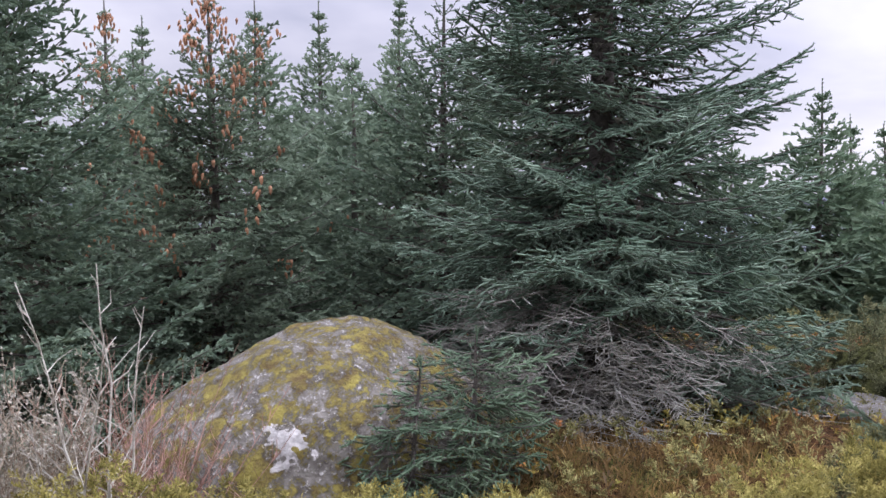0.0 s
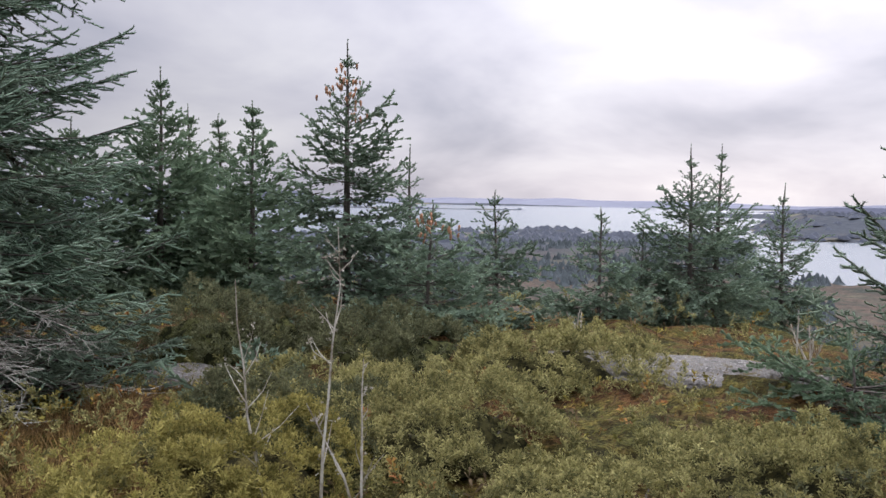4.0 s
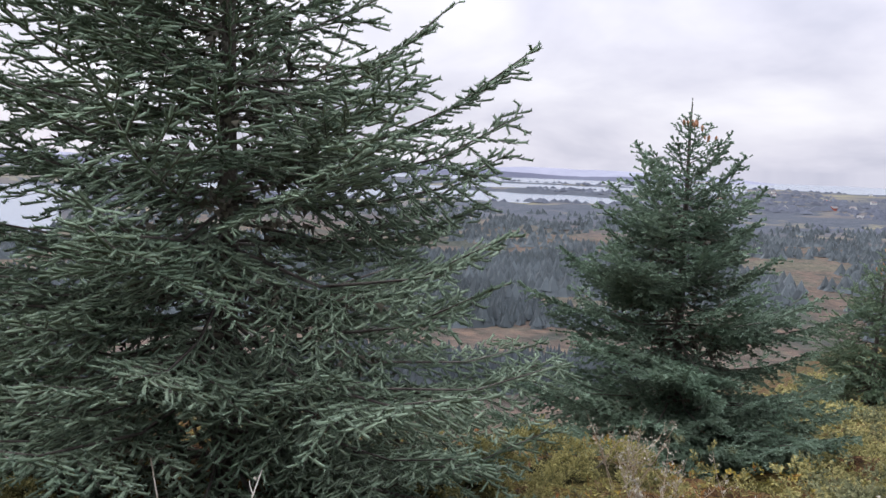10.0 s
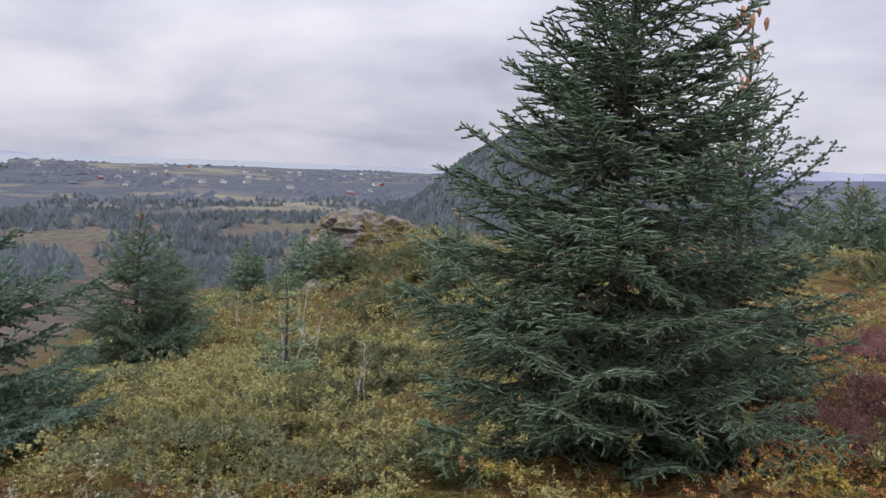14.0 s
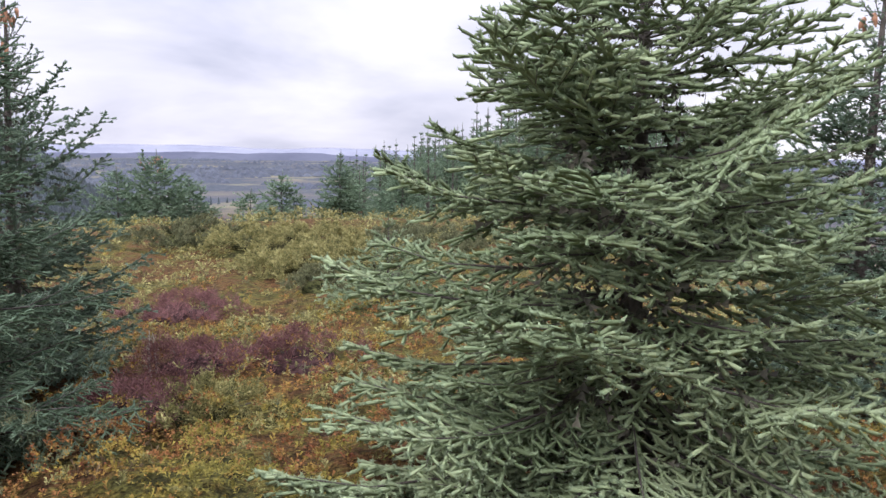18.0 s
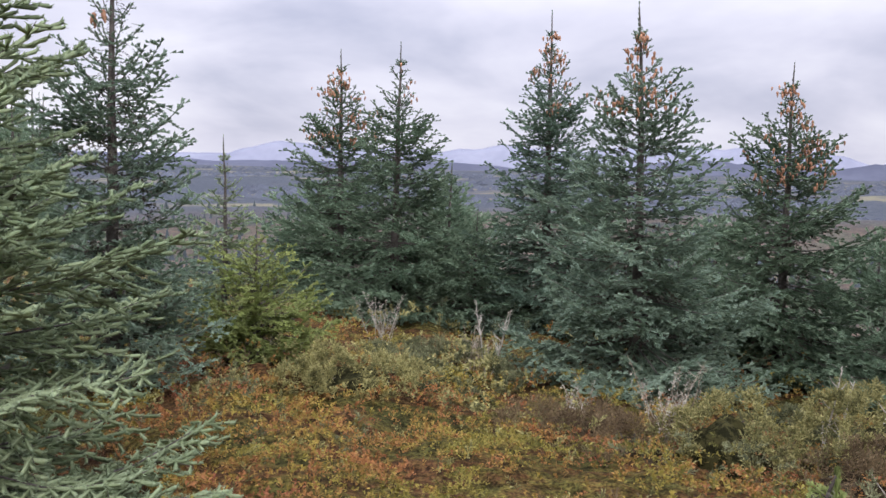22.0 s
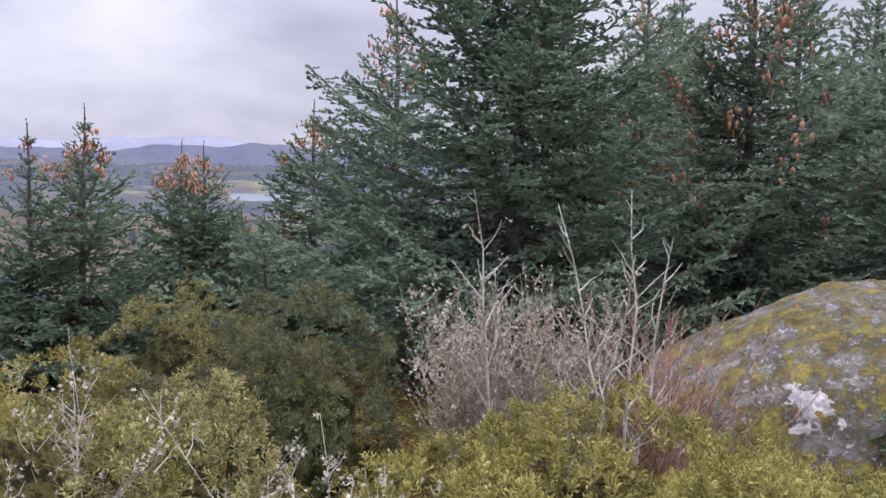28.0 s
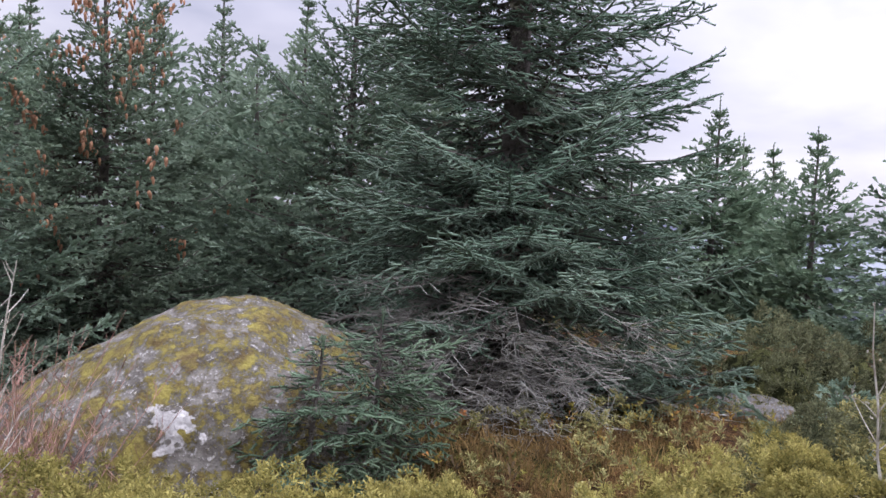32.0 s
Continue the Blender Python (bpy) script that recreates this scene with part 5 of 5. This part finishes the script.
    part_of("woody_base", tri_mesh("woody_base", *tubes(b, e, np.full(stems, 0.012), np.full(stems, 0.005), 4), M_BARK), bush, "dark woody stems", "stuff")
    return bush


# bearing, distance, half width, height, needles, label
JUNIPERS = (
    (304, 3.8, 0.75, 0.86, M_JUNY, "tall ragged yellow-green juniper with upright sprays"), (297, 3.9, 0.45, 0.55, M_JUNY, "yellow-green juniper in the heath"), (312, 3.6, 0.5, 0.72, M_JUN, "yellow-green juniper in the heath"),
    (333, 3.25, 0.55, 0.66, M_JUNY, "bright yellow juniper beside the boulder"), (341, 3.40, 0.80, 0.68, M_JUNY, "bright yellow juniper beside the boulder"), (351, 3.4, 0.75, 0.62, M_JUNY, "low yellow juniper mat"), (1, 3.5, 0.7, 0.52, M_JUNY, "low yellow-green juniper mat"),
    (12, 3.5, 0.55, 0.46, M_JUNY, "low yellow-green juniper mat"), (21, 3.9, 0.7, 0.56, M_JUNY, "low yellow-green juniper mat"), (28, 4.4, 0.7, 0.52, M_JUNY, "low yellow-green juniper mat"), (34, 6.0, 0.9, 0.45, M_JUN, "low yellow-green juniper mat"),
    (25.5, 8.0, 0.75, 0.62, M_JUND, "dark green upright juniper at the thicket's edge"), (30, 8.4, 0.6, 0.55, M_JUND, "dark green upright juniper at the thicket's edge"), (42, 5.2, 0.9, 0.38, M_JUN, "low yellow-green juniper mat"), (50, 4.0, 0.8, 0.34, M_JUN, "low yellow-green juniper mat"), (62, 4.8, 0.8, 0.32, M_JUN, "low yellow-green juniper mat"),
    (56, 3.2, 0.6, 0.26, M_JUN, "low yellow-green juniper mat"), (88, 4.3, 0.7, 0.36, M_JUN, "low yellow-green juniper mat"), (80, 4.6, 0.6, 0.32, M_JUN, "low yellow-green juniper mat"), (118, 5.3, 0.6, 0.3, M_JUN, "low yellow-green juniper mat"), (126, 6.6, 0.7, 0.3, M_JUN, "low yellow-green juniper mat"),
    (319, 4.9, 0.6, 1.05, M_JUND, "brownish green juniper before the spruces"), (311, 8.6, 0.8, 0.95, M_JUN, "rounded yellow-green juniper between spruces"), (282, 7.4, 0.85, 0.62, M_JUN, "flat-topped yellow-green juniper in the heath"), (276, 7.7, 0.6, 0.5, M_JUND, "dark brownish juniper under a spruce"), (271, 7.2, 0.6, 0.55, M_JUN, "yellow-green juniper under a spruce"),
    (289, 7.6, 0.7, 0.5, M_JUN, "yellow-green juniper in the heath"), (296, 7.6, 0.8, 0.6, M_JUND, "dark green juniper in the heath"), (252, 9.8, 1.2, 0.42, M_JUND, "wide low juniper mat on the heath"), (247, 8.2, 0.8, 0.24, M_JUN, "yellow-green juniper mat on the heath"), (199, 17.5, 1.6, 0.5, M_JUN, "rounded juniper on the heath"),
    (200, 14.5, 0.7, 0.4, M_JUND, "low dark juniper on the heath"), (203, 17, 1.8, 0.5, M_JUN, "wide olive juniper mat on the heath"), (197, 21, 2.1, 0.55, M_JUN, "wide olive juniper mat on the heath"), (206, 21, 2.1, 0.5, M_JUND, "wide dark juniper mat on the heath"), (192.5, 22, 1.8, 0.5, M_JUND, "wide dark juniper mat on the heath"), (192.5, 7.3, 0.55, 0.26, M_JUN, "leafy yellow-green juniper beside heather"), (152, 10.5, 1.0, 0.5, M_JUN, "low green juniper on the slope"), (157, 15, 1.4, 0.5, M_JUND, "low green juniper on the slope"), (160, 22, 1.6, 0.6, M_JUND, "low green juniper on the slope"),
    (36, 3.4, 0.7, 0.34, M_JUN, "low yellow-green juniper mat"), (45, 3.3, 0.6, 0.30, M_JUND, "low dark green juniper mat"), (38, 8.0, 1.0, 0.42, M_JUND, "low dark green juniper mat"), (48, 7.2, 1.0, 0.36, M_JUN, "low yellow-green juniper mat"), (30, 5.2, 0.7, 0.4, M_JUND, "low dark green juniper mat"),
    (346, 2.9, 0.5, 0.62, M_JUNY, "bright yellow juniper beside the boulder"), (335, 2.85, 0.5, 0.58, M_JUNY, "bright yellow juniper beside the boulder"), (357, 3.1, 0.5, 0.42, M_JUN, "low yellow-green juniper mat"),
    (300, 5.6, 0.7, 0.7, M_JUN, "yellow-green juniper in the heath"), (308, 5.4, 0.6, 0.8, M_JUND, "dark green juniper in the heath"), (292, 4.9, 0.6, 0.5, M_JUND, "dark green juniper in the heath"), (286, 5.6, 0.7, 0.5, M_JUN, "flat-topped yellow-green juniper in the heath"),
    (150, 7.6, 0.9, 0.4, M_JUN, "low green juniper on the slope"), (160, 12, 1.1, 0.45, M_JUND, "low green juniper on the slope"), (153.5, 19, 1.5, 0.55, M_JUN, "low green juniper on the slope"), (158, 30, 2.0, 0.6, M_JUND, "low green juniper on the slope"),
    (155, 9.0, 0.9, 0.45, M_JUND, "low green juniper on the slope"), (163, 27, 2.0, 0.8, M_JUND, "low green juniper on the slope"))
for i, (az, d, half, high, mat, label) in enumerate(JUNIPERS):
    juniper(label, az, d, half, high, 300 + i, mat, 16, *((0.030, 0.0105) if d < 5.5 else (0.044, 0.015) if d < 12 else (0.08, 0.028)), tuft=0.066 if d < 5.5 else 0.095 if d < 12 else 0.17)
# creeping spruces below the slim tree
for i, (az, d, reach, high) in enumerate(((66, 6.6, 1.0, 0.32), (73, 6.1, 0.9, 0.32), (80, 6.4, 1.0, 0.42), (71, 7.4, 1.1, 0.40), (85.5, 6.9, 1.1, 1.1), (90, 6.3, 0.9, 0.95))):
    x, y, z = spot(az, d)
    spruce("low creeping blue-green spruce spreading over the ground", x, y, z + high, reach, 400 + i, 2, M_EVER, lift=14, skirt=2, power=0.4, gap=0.17, thick=0.8, curl=0.15)

for i, (az, d, half, high) in enumerate(((190.8, 13.0, 0.9, 0.34), (192.0, 8.8, 0.62, 0.30), (198.6, 9.0, 0.80, 0.30), (188.5, 7.6, 0.6, 0.24))):
    juniper("dome of dark purple-brown heather on the heath", az, d, half, high, 420 + i, M_HEATHER, 12, 0.075, 0.009, name="heather_clump", tuft=0.10, upright=1.2)
for i, (az, d, half, high) in enumerate(((261, 7.6, 0.6, 0.3), (266, 7.0, 0.5, 0.3), (279, 6.6, 0.5, 0.35), (292, 6.0, 0.5, 0.4))):
    juniper("dark brown heather clump in the heath", az, d, half, high, 440 + i, M_BROWN, 10, 0.065, 0.009, name="heather_clump", tuft=0.09, upright=1.0)


def sapling(label, az, d, top, seed, stems=1, lean=0.12, mat=None, width=0.004, twigs=16, lichen=0, name="bare_sapling", side_len=0.28, group="bare saplings"):
    """Thin leafless stems with side twigs, and tufts of lichen on them; top is the height of the tip."""
    rng = np.random.default_rng(seed)
    x, y, z = spot(az, d)
    h = top - z
    thing = new(name)
    thing.location = (x, y, z - 0.02)
    tagged(thing, label, "shrub" if stems > 6 else "sapling", group)
    ends = []
    for s in range(stems):
        hh = h * (1.0 if s == 0 else rng.uniform(0.55, 1.0))
        dirn = np.array([rng.normal(0, lean), rng.normal(0, lean), 1.0])
        m = 7
        t = np.linspace(0, 1, m)[:, None]
        pts = t * dirn * hh + np.cumsum(rng.normal(0, 0.012 * hh, (m, 3)), 0) * np.array([1, 1, 0.2]) + np.array([rng.normal(0, 0.05), rng.normal(0, 0.05), 0]) * (stems > 1)
        r = width * (1.35 - 1.05 * t[:, 0]) * (1 if stems < 6 else 0.7)
        segs = [rod(pts, r, 5)]
        sprigs = []
        if twigs:
            k = rng.uniform(0.25, 0.97, twigs)
            p = np.stack([np.interp(k, t[:, 0], pts[:, c]) for c in range(3)], 1)
            a = rng.uniform(0, 6.28, twigs)
            dd = unit(np.stack([np.cos(a), np.sin(a), rng.uniform(0.5, 1.6, twigs)], 1))
            ll = (side_len * h * (1.15 - k) * rng.uniform(0.5, 1.2, twigs))[:, None]
            q = p + dd * ll * 0.55
            e = q + unit(dd + np.array([0, 0, 0.5]) + rng.normal(0, 0.3, (twigs, 3))) * ll * 0.5
            w = np.full(twigs, width * 0.5)
            sprigs = [rod(np.stack([p[c], q[c], e[c]]), w[0] * np.array([1.0, 0.7, 0.35]), 3) for c in range(twigs)]
            ends += [q, e, p]
        if stems > 6:
            segs += sprigs
        stem = part_of("stem", tri_mesh("stem", *joined(*segs), mat or M_STEM), thing)
        for sprig in sprigs if stems <= 6 else ():
            part_of("twig", tri_mesh("twig", *sprig, mat or M_STEM), stem)
        ends.append(pts[2:])
    if lichen:
        e = np.concatenate(ends)
        p = e[rng.integers(0, len(e), lichen)] + rng.normal(0, 0.012, (lichen, 3))
        v = brushes(p, rng.normal(0, 1, (lichen, 3)), rng.uniform(0.008, 0.022, lichen), rng.uniform(0.005, 0.011, lichen), 2, 3, rng)
        part_of("lichen", tri_mesh("lichen", *v, M_LICHEN), thing, "pale grey lichen tufts", "stuff")
    return thing


BIRCH = "thin leafless birch sapling with pale lichen"
for i, (az, d, top, stems, lean, tw, li) in enumerate((
        (33.6, 3.9, 1.5, 1, 0.05, 12, 60), (30.3, 4.0, 1.28, 1, 0.10, 10, 40), (36.5, 4.0, 0.95, 2, 0.2, 8, 30), (332.0, 4.0, 1.46, 2, 0.06, 20, 60), (339.2, 4.1, 1.48, 3, 0.10, 20, 30), (336, 4.1, 1.25, 2, 0.2, 14, 20),
        (280.2, 5.6, 0.6, 1, 0.06, 10, 50), (286.3, 4.1, 0.92, 3, 0.14, 12, 60), (291, 4.2, 0.5, 2, 0.25, 8, 40), (276.9, 7.4, 0.1, 2, 0.1, 10, 40), (256, 10, 0.0, 3, 0.15, 14, 90), (189.3, 8.8, -0.1, 3, 0.12, 10, 40),
        (150.1, 24, -2.2, 2, 0.08, 12, 60), (158.5, 11.0, -0.7, 2, 0.1, 12, 120), (148.3, 9.6, -1.0, 2, 0.12, 10, 90), (153.2, 14.5, -0.6, 3, 0.12, 12, 60), (155, 15, -0.7, 2, 0.1, 12, 60), (99.3, 2.95, 0.75, 4, 0.3, 8, 40), (103, 3.0, 0.62, 3, 0.3, 8, 40), (64, 9.4, 0.55, 5, 0.3, 8, 60), (50, 9.6, 0.4, 4, 0.3, 8, 30))):
    sapling(BIRCH, az, d, top, 500 + i, stems, lean, M_STEM, 0.0065 if d < 5 else 0.010, tw, li)
sapling("dense bare brown twiggy shrub with lichen-crusted tips", 73.5, 3.35, 0.92, 540, 26, 0.32, M_SHRUB, 0.0045, 16, 420, "bare_shrub", 0.3, "bare shrubs")
sapling("twiggy bare shrub with pale lichen-crusted stalks", 76.5, 3.35, 1.05, 541, 5, 0.12, M_STEM, 0.006, 8, 160, "bare_shrub", 0.15, "bare shrubs")
for i, (az, d, top, n, li, mat, label) in enumerate((
        (330.0, 4.3, 1.10, 70, 3200, M_SHRUB, "pale grey lichen-covered bare shrub by the juniper"), (335.0, 4.4, 1.08, 70, 2800, M_SHRUB, "pale grey lichen-covered bare shrub by the juniper"), (341.0, 4.45, 1.02, 55, 160, M_REDS, "reddish bare twiggy shrub at the foot of the boulder"),
        (301, 3.5, 0.75, 7, 380, M_STEM, "white lichen-crusted dead shrub"), (308, 3.6, 0.95, 7, 420, M_STEM, "white lichen-crusted dead shrub"), (314.5, 3.2, 0.6, 7, 320, M_STEM, "white lichen-crusted dead shrub"),
        (325.5, 2.75, 0.92, 6, 420, M_STEM, "white lichen-crusted dead shrub"), (321, 2.9, 0.62, 8, 260, M_STEM, "white lichen-crusted dead shrub"), (267.5, 7.2, 0.1, 12, 420, M_SHRUB, "white lichen-covered shrub before a spruce"), (262, 8.0, -0.35, 6, 160, M_SHRUB, "white lichen-covered shrub before a spruce"),
        (130, 4.6, 0.22, 12, 300, M_SHRUB, "pale lichen-covered low shrub"), (136, 4.3, 0.22, 14, 300, M_SHRUB, "pale lichen-covered low shrub"), (143, 4.2, 0.15, 14, 300, M_SHRUB, "pale lichen-covered low shrub"), (150, 4.2, 0.10, 12, 240, M_SHRUB, "pale lichen-covered low shrub"), (128.5, 6.0, 0.05, 10, 240, M_SHRUB, "pale lichen-covered low shrub"),
        (255, 9.9, -0.2, 12, 200, M_SHRUB, "greyish bare shrub on the heath"), (249, 11.2, -0.1, 12, 300, M_LICHEN, "greyish lichen-covered shrub on the heath"), (44, 9.8, 0.5, 12, 40, M_REDS, "reddish bare twiggy shrub at the foot of a spruce"))):
    sapling(label, az, d, top, 560 + i, n, 0.3 if n < 60 else 0.2, mat, 0.004, 12, li, "bare_shrub", 0.3, "bare shrubs")


def carpet(name, label, seed, want, mat, count, tl, tr, flat=0.2, per=8, spread=0.11, tall=0.8, heap=0.0, teeth=2, sector=(0, 360), reach=(2.2, 7.0, 16.0, 40.0), share=(0.58, 0.30, 0.12)):
    """Low growth over the hilltop: short shoots where want(az, r, x, y) is high."""
    rng = np.random.default_rng(seed)
    r = np.concatenate([rng.uniform(a, b, int(count * f)) for a, b, f in zip(reach[:-1], reach[1:], share)])
    az = rng.uniform(*sector, len(r))
    a = np.radians(az)
    x, y = r * np.sin(a), r * np.cos(a)
    keep = rng.random(len(r)) < want(az, r, x, y)
    for fx, fy, fr in FEET:
        keep &= (x - fx) ** 2 + (y - fy) ** 2 > (0.8 * fr) ** 2
    x, y, r = x[keep], y[keep], r[keep]
    lift = heap * (2.2 * np.clip(fbm(x / 1.3, y / 1.3, 3, seed + 5) - 0.36, 0, 1) + 0.9 * np.clip(fbm(x / 0.33, y / 0.33, 2, seed + 6) - 0.2, 0, 1))
    c = np.stack([x, y, land(x, y) + lift], 1)
    size = (0.75 + np.minimum(r, 30) / 14.0)
    lean = unit(rng.normal(0, 1, (len(x), 3)) * np.array([1, 1, 0.2]) + np.array([0, 0, tall]))
    p, d, ln, own = fronds(c - np.array([0, 0, 0.02]), lean, size * spread * rng.uniform(0.7, 1.5, len(x)), per, tl, rng)
    s = size[own]
    v, f, which = shoots(p, unit(d + rng.normal(0, flat, d.shape)), ln * s, tr * s * rng.uniform(0.8, 1.3, len(p)), 1 if per > 12 else 2, teeth, rng)
    tagged(new(name, tri_mesh(name, v, f, (mat, TIPS.get(mat, mat)), False, which)), label, "heath", kind="stuff")


def blotch(x, y, seed, scale):
    return fbm(x / scale, y / scale, 4, seed)


east = lambda az: smooth(355, 360, az) + (1 - smooth(110, 150, az))
south = lambda az: smooth(165, 190, az) * (1 - smooth(262, 285, az))
gaps = lambda x, y, seed, s=0.33: np.clip((fbm(x / s, y / s, 2, seed) - 0.32) * 12, 0, 1)
carpet("juniper_carpet", "creeping yellow-green juniper over the hilltop", 601, lambda az, r, x, y: gaps(x, y, 607) * np.clip((blotch(x, y, 81, 1.6) - 0.30) * 6, 0, 1) * (0.16 + 0.84 * np.clip(east(az) + smooth(285, 300, az) + swell(az, r, 148, 166, 7, 40, 4, 2), 0, 1)), M_JUN, 17000, 0.032, 0.0115, per=16, spread=0.10, tall=0.8, heap=0.45)
carpet("dark_juniper_carpet", "dark green creeping juniper in patches over the heath", 605, lambda az, r, x, y: gaps(x, y, 611) * np.clip((blotch(x, y, 85, 1.4) - 0.47) * 8, 0, 1) * (0.25 + 0.75 * np.clip(east(az) + swell(az, r, 148, 166, 7, 40, 4, 2) + smooth(225, 240, az), 0, 1)), M_JUND, 14000, 0.032, 0.0115, per=16, spread=0.10, tall=0.8, heap=0.5)
slope = dict(sector=(138, 172), reach=(4.0, 12.0, 22.0, 42.0), share=(0.35, 0.35, 0.30), per=7, spread=0.10, tall=0.8, heap=0.6)
carpet("slope_juniper", "olive-green juniper and heath covering the slope", 621, lambda az, r, x, y: gaps(x, y, 617, 0.6) * np.clip((blotch(x, y, 83, 3.0) - 0.22) * 6, 0, 1), M_JUN, 19000, 0.034, 0.0125, **slope)
carpet("slope_dark_juniper", "dark green juniper mats on the slope", 622, lambda az, r, x, y: gaps(x, y, 619, 0.6) * np.clip((blotch(x, y, 87, 2.4) - 0.40) * 8, 0, 1), M_JUND, 15000, 0.034, 0.0125, **slope)
plain = dict(sector=(176, 262), reach=(7.0, 14.0, 34.0), share=(0.4, 0.6), per=6, spread=0.08, tall=0.7, heap=0.35)
carpet("plain_juniper", "low yellow-green juniper and bilberry over the heath", 623, lambda az, r, x, y: gaps(x, y, 627, 0.5) * np.clip((blotch(x, y, 89, 2.6) - 0.33) * 7, 0, 1), M_JUN, 17000, 0.036, 0.013, **plain)
carpet("heath_carpet", "olive and rust-coloured heath and bilberry leaves", 602, lambda az, r, x, y: gaps(x, y, 613, 0.4) * np.clip((0.62 - blotch(x, y, 81, 1.6)) * 6, 0.10, 1) * (0.40 + 0.60 * smooth(105, 140, az) - 0.75 * smooth(136, 146, az) * (1 - smooth(164, 176, az))), M_HEATH, 19000, 0.026, 0.010, per=9, spread=0.075, tall=0.9, heap=0.25, teeth=1)
clearing = dict(sector=(166, 300), reach=(2.4, 5.0, 8.0, 12.0), share=(0.36, 0.36, 0.28), per=7, teeth=1, heap=0.32)
carpet("clearing_heath", "yellow-green bilberry and crowberry covering the clearing", 631, lambda az, r, x, y: gaps(x, y, 633, 0.3) * np.clip((0.60 - blotch(x, y, 91, 0.8)) * 6, 0.15, 1), M_HEATH, 44000, 0.019, 0.0075, spread=0.055, tall=0.9, **clearing)
carpet("clearing_moss", "rust-red moss and withered leaves in the clearing", 632, lambda az, r, x, y: np.clip((blotch(x, y, 91, 0.8) - 0.45) * 8, 0, 1), M_MOSS, 24000, 0.017, 0.0070, spread=0.05, tall=0.8, **clearing)
carpet("moss_carpet", "orange-brown moss and withered heath", 603, lambda az, r, x, y: np.clip((blotch(x, y, 91, 0.8) - 0.37) * 8, 0, 1) * (0.2 + 0.8 * south(az)) * (1 - 0.6 * smooth(136, 146, az) * (1 - smooth(164, 176, az))), M_MOSS, 13000, 0.024, 0.010, per=9, spread=0.075, tall=0.6, teeth=1)
carpet("brown_heather_carpet", "brown low heather between juniper", 604, lambda az, r, x, y: np.clip((blotch(x, y, 95, 0.9) - 0.50) * 7, 0, 1), M_BROWN, 5000, 0.055, 0.008, per=8, spread=0.12, tall=1.4, teeth=1)


def grass(name, label, seed, a0, a1, r0, r1, count, high):
    rng = np.random.default_rng(seed)
    a = np.radians(rng.uniform(a0, a1, count))
    r = rng.uniform(r0, r1, count)
    x, y = r * np.sin(a), r * np.cos(a)
    p = np.stack([x, y, land(x, y) - 0.02], 1)
    d = unit(rng.normal(0, 0.45, (count, 3)) * np.array([1, 1, 0]) + np.array([0, 0, 1.0]))
    ln = high * rng.uniform(0.5, 1.3, (count, 1))
    w = np.cross(d, unit(rng.normal(0, 1, (count, 3)))) * 0.004
    b = p + d * ln * 0.6
    e = b + unit(d + rng.normal(0, 0.5, (count, 3))) * ln * 0.45
    v = np.stack([p - w, p + w, b + w * 0.7, b - w * 0.7, e], 1).reshape(-1, 3)
    o = (np.arange(count) * 5)[:, None, None]
    f = (np.array([[0, 1, 2], [0, 2, 3], [3, 2, 4]])[None] + o).reshape(-1, 3)
    tagged(new(name, tri_mesh(name, v, f, M_GRASS)), label, "grass", kind="stuff")


grass("dry_grass", "dry brown grass at the foot of the large spruce", 611, -4, 22, 4.3, 6.6, 11000, 0.12)
grass("dry_grass", "orange dry grass beside a small flat rock", 614, 22.2, 27.0, 6.75, 7.7, 900, 0.10)
grass("dry_grass", "dry straw-coloured grass on the heath", 612, 165, 265, 3.2, 9.0, 2200, 0.09)
grass("dry_grass", "dry straw-coloured grass among juniper", 613, 24, 160, 3.0, 9.0, 2000, 0.11)
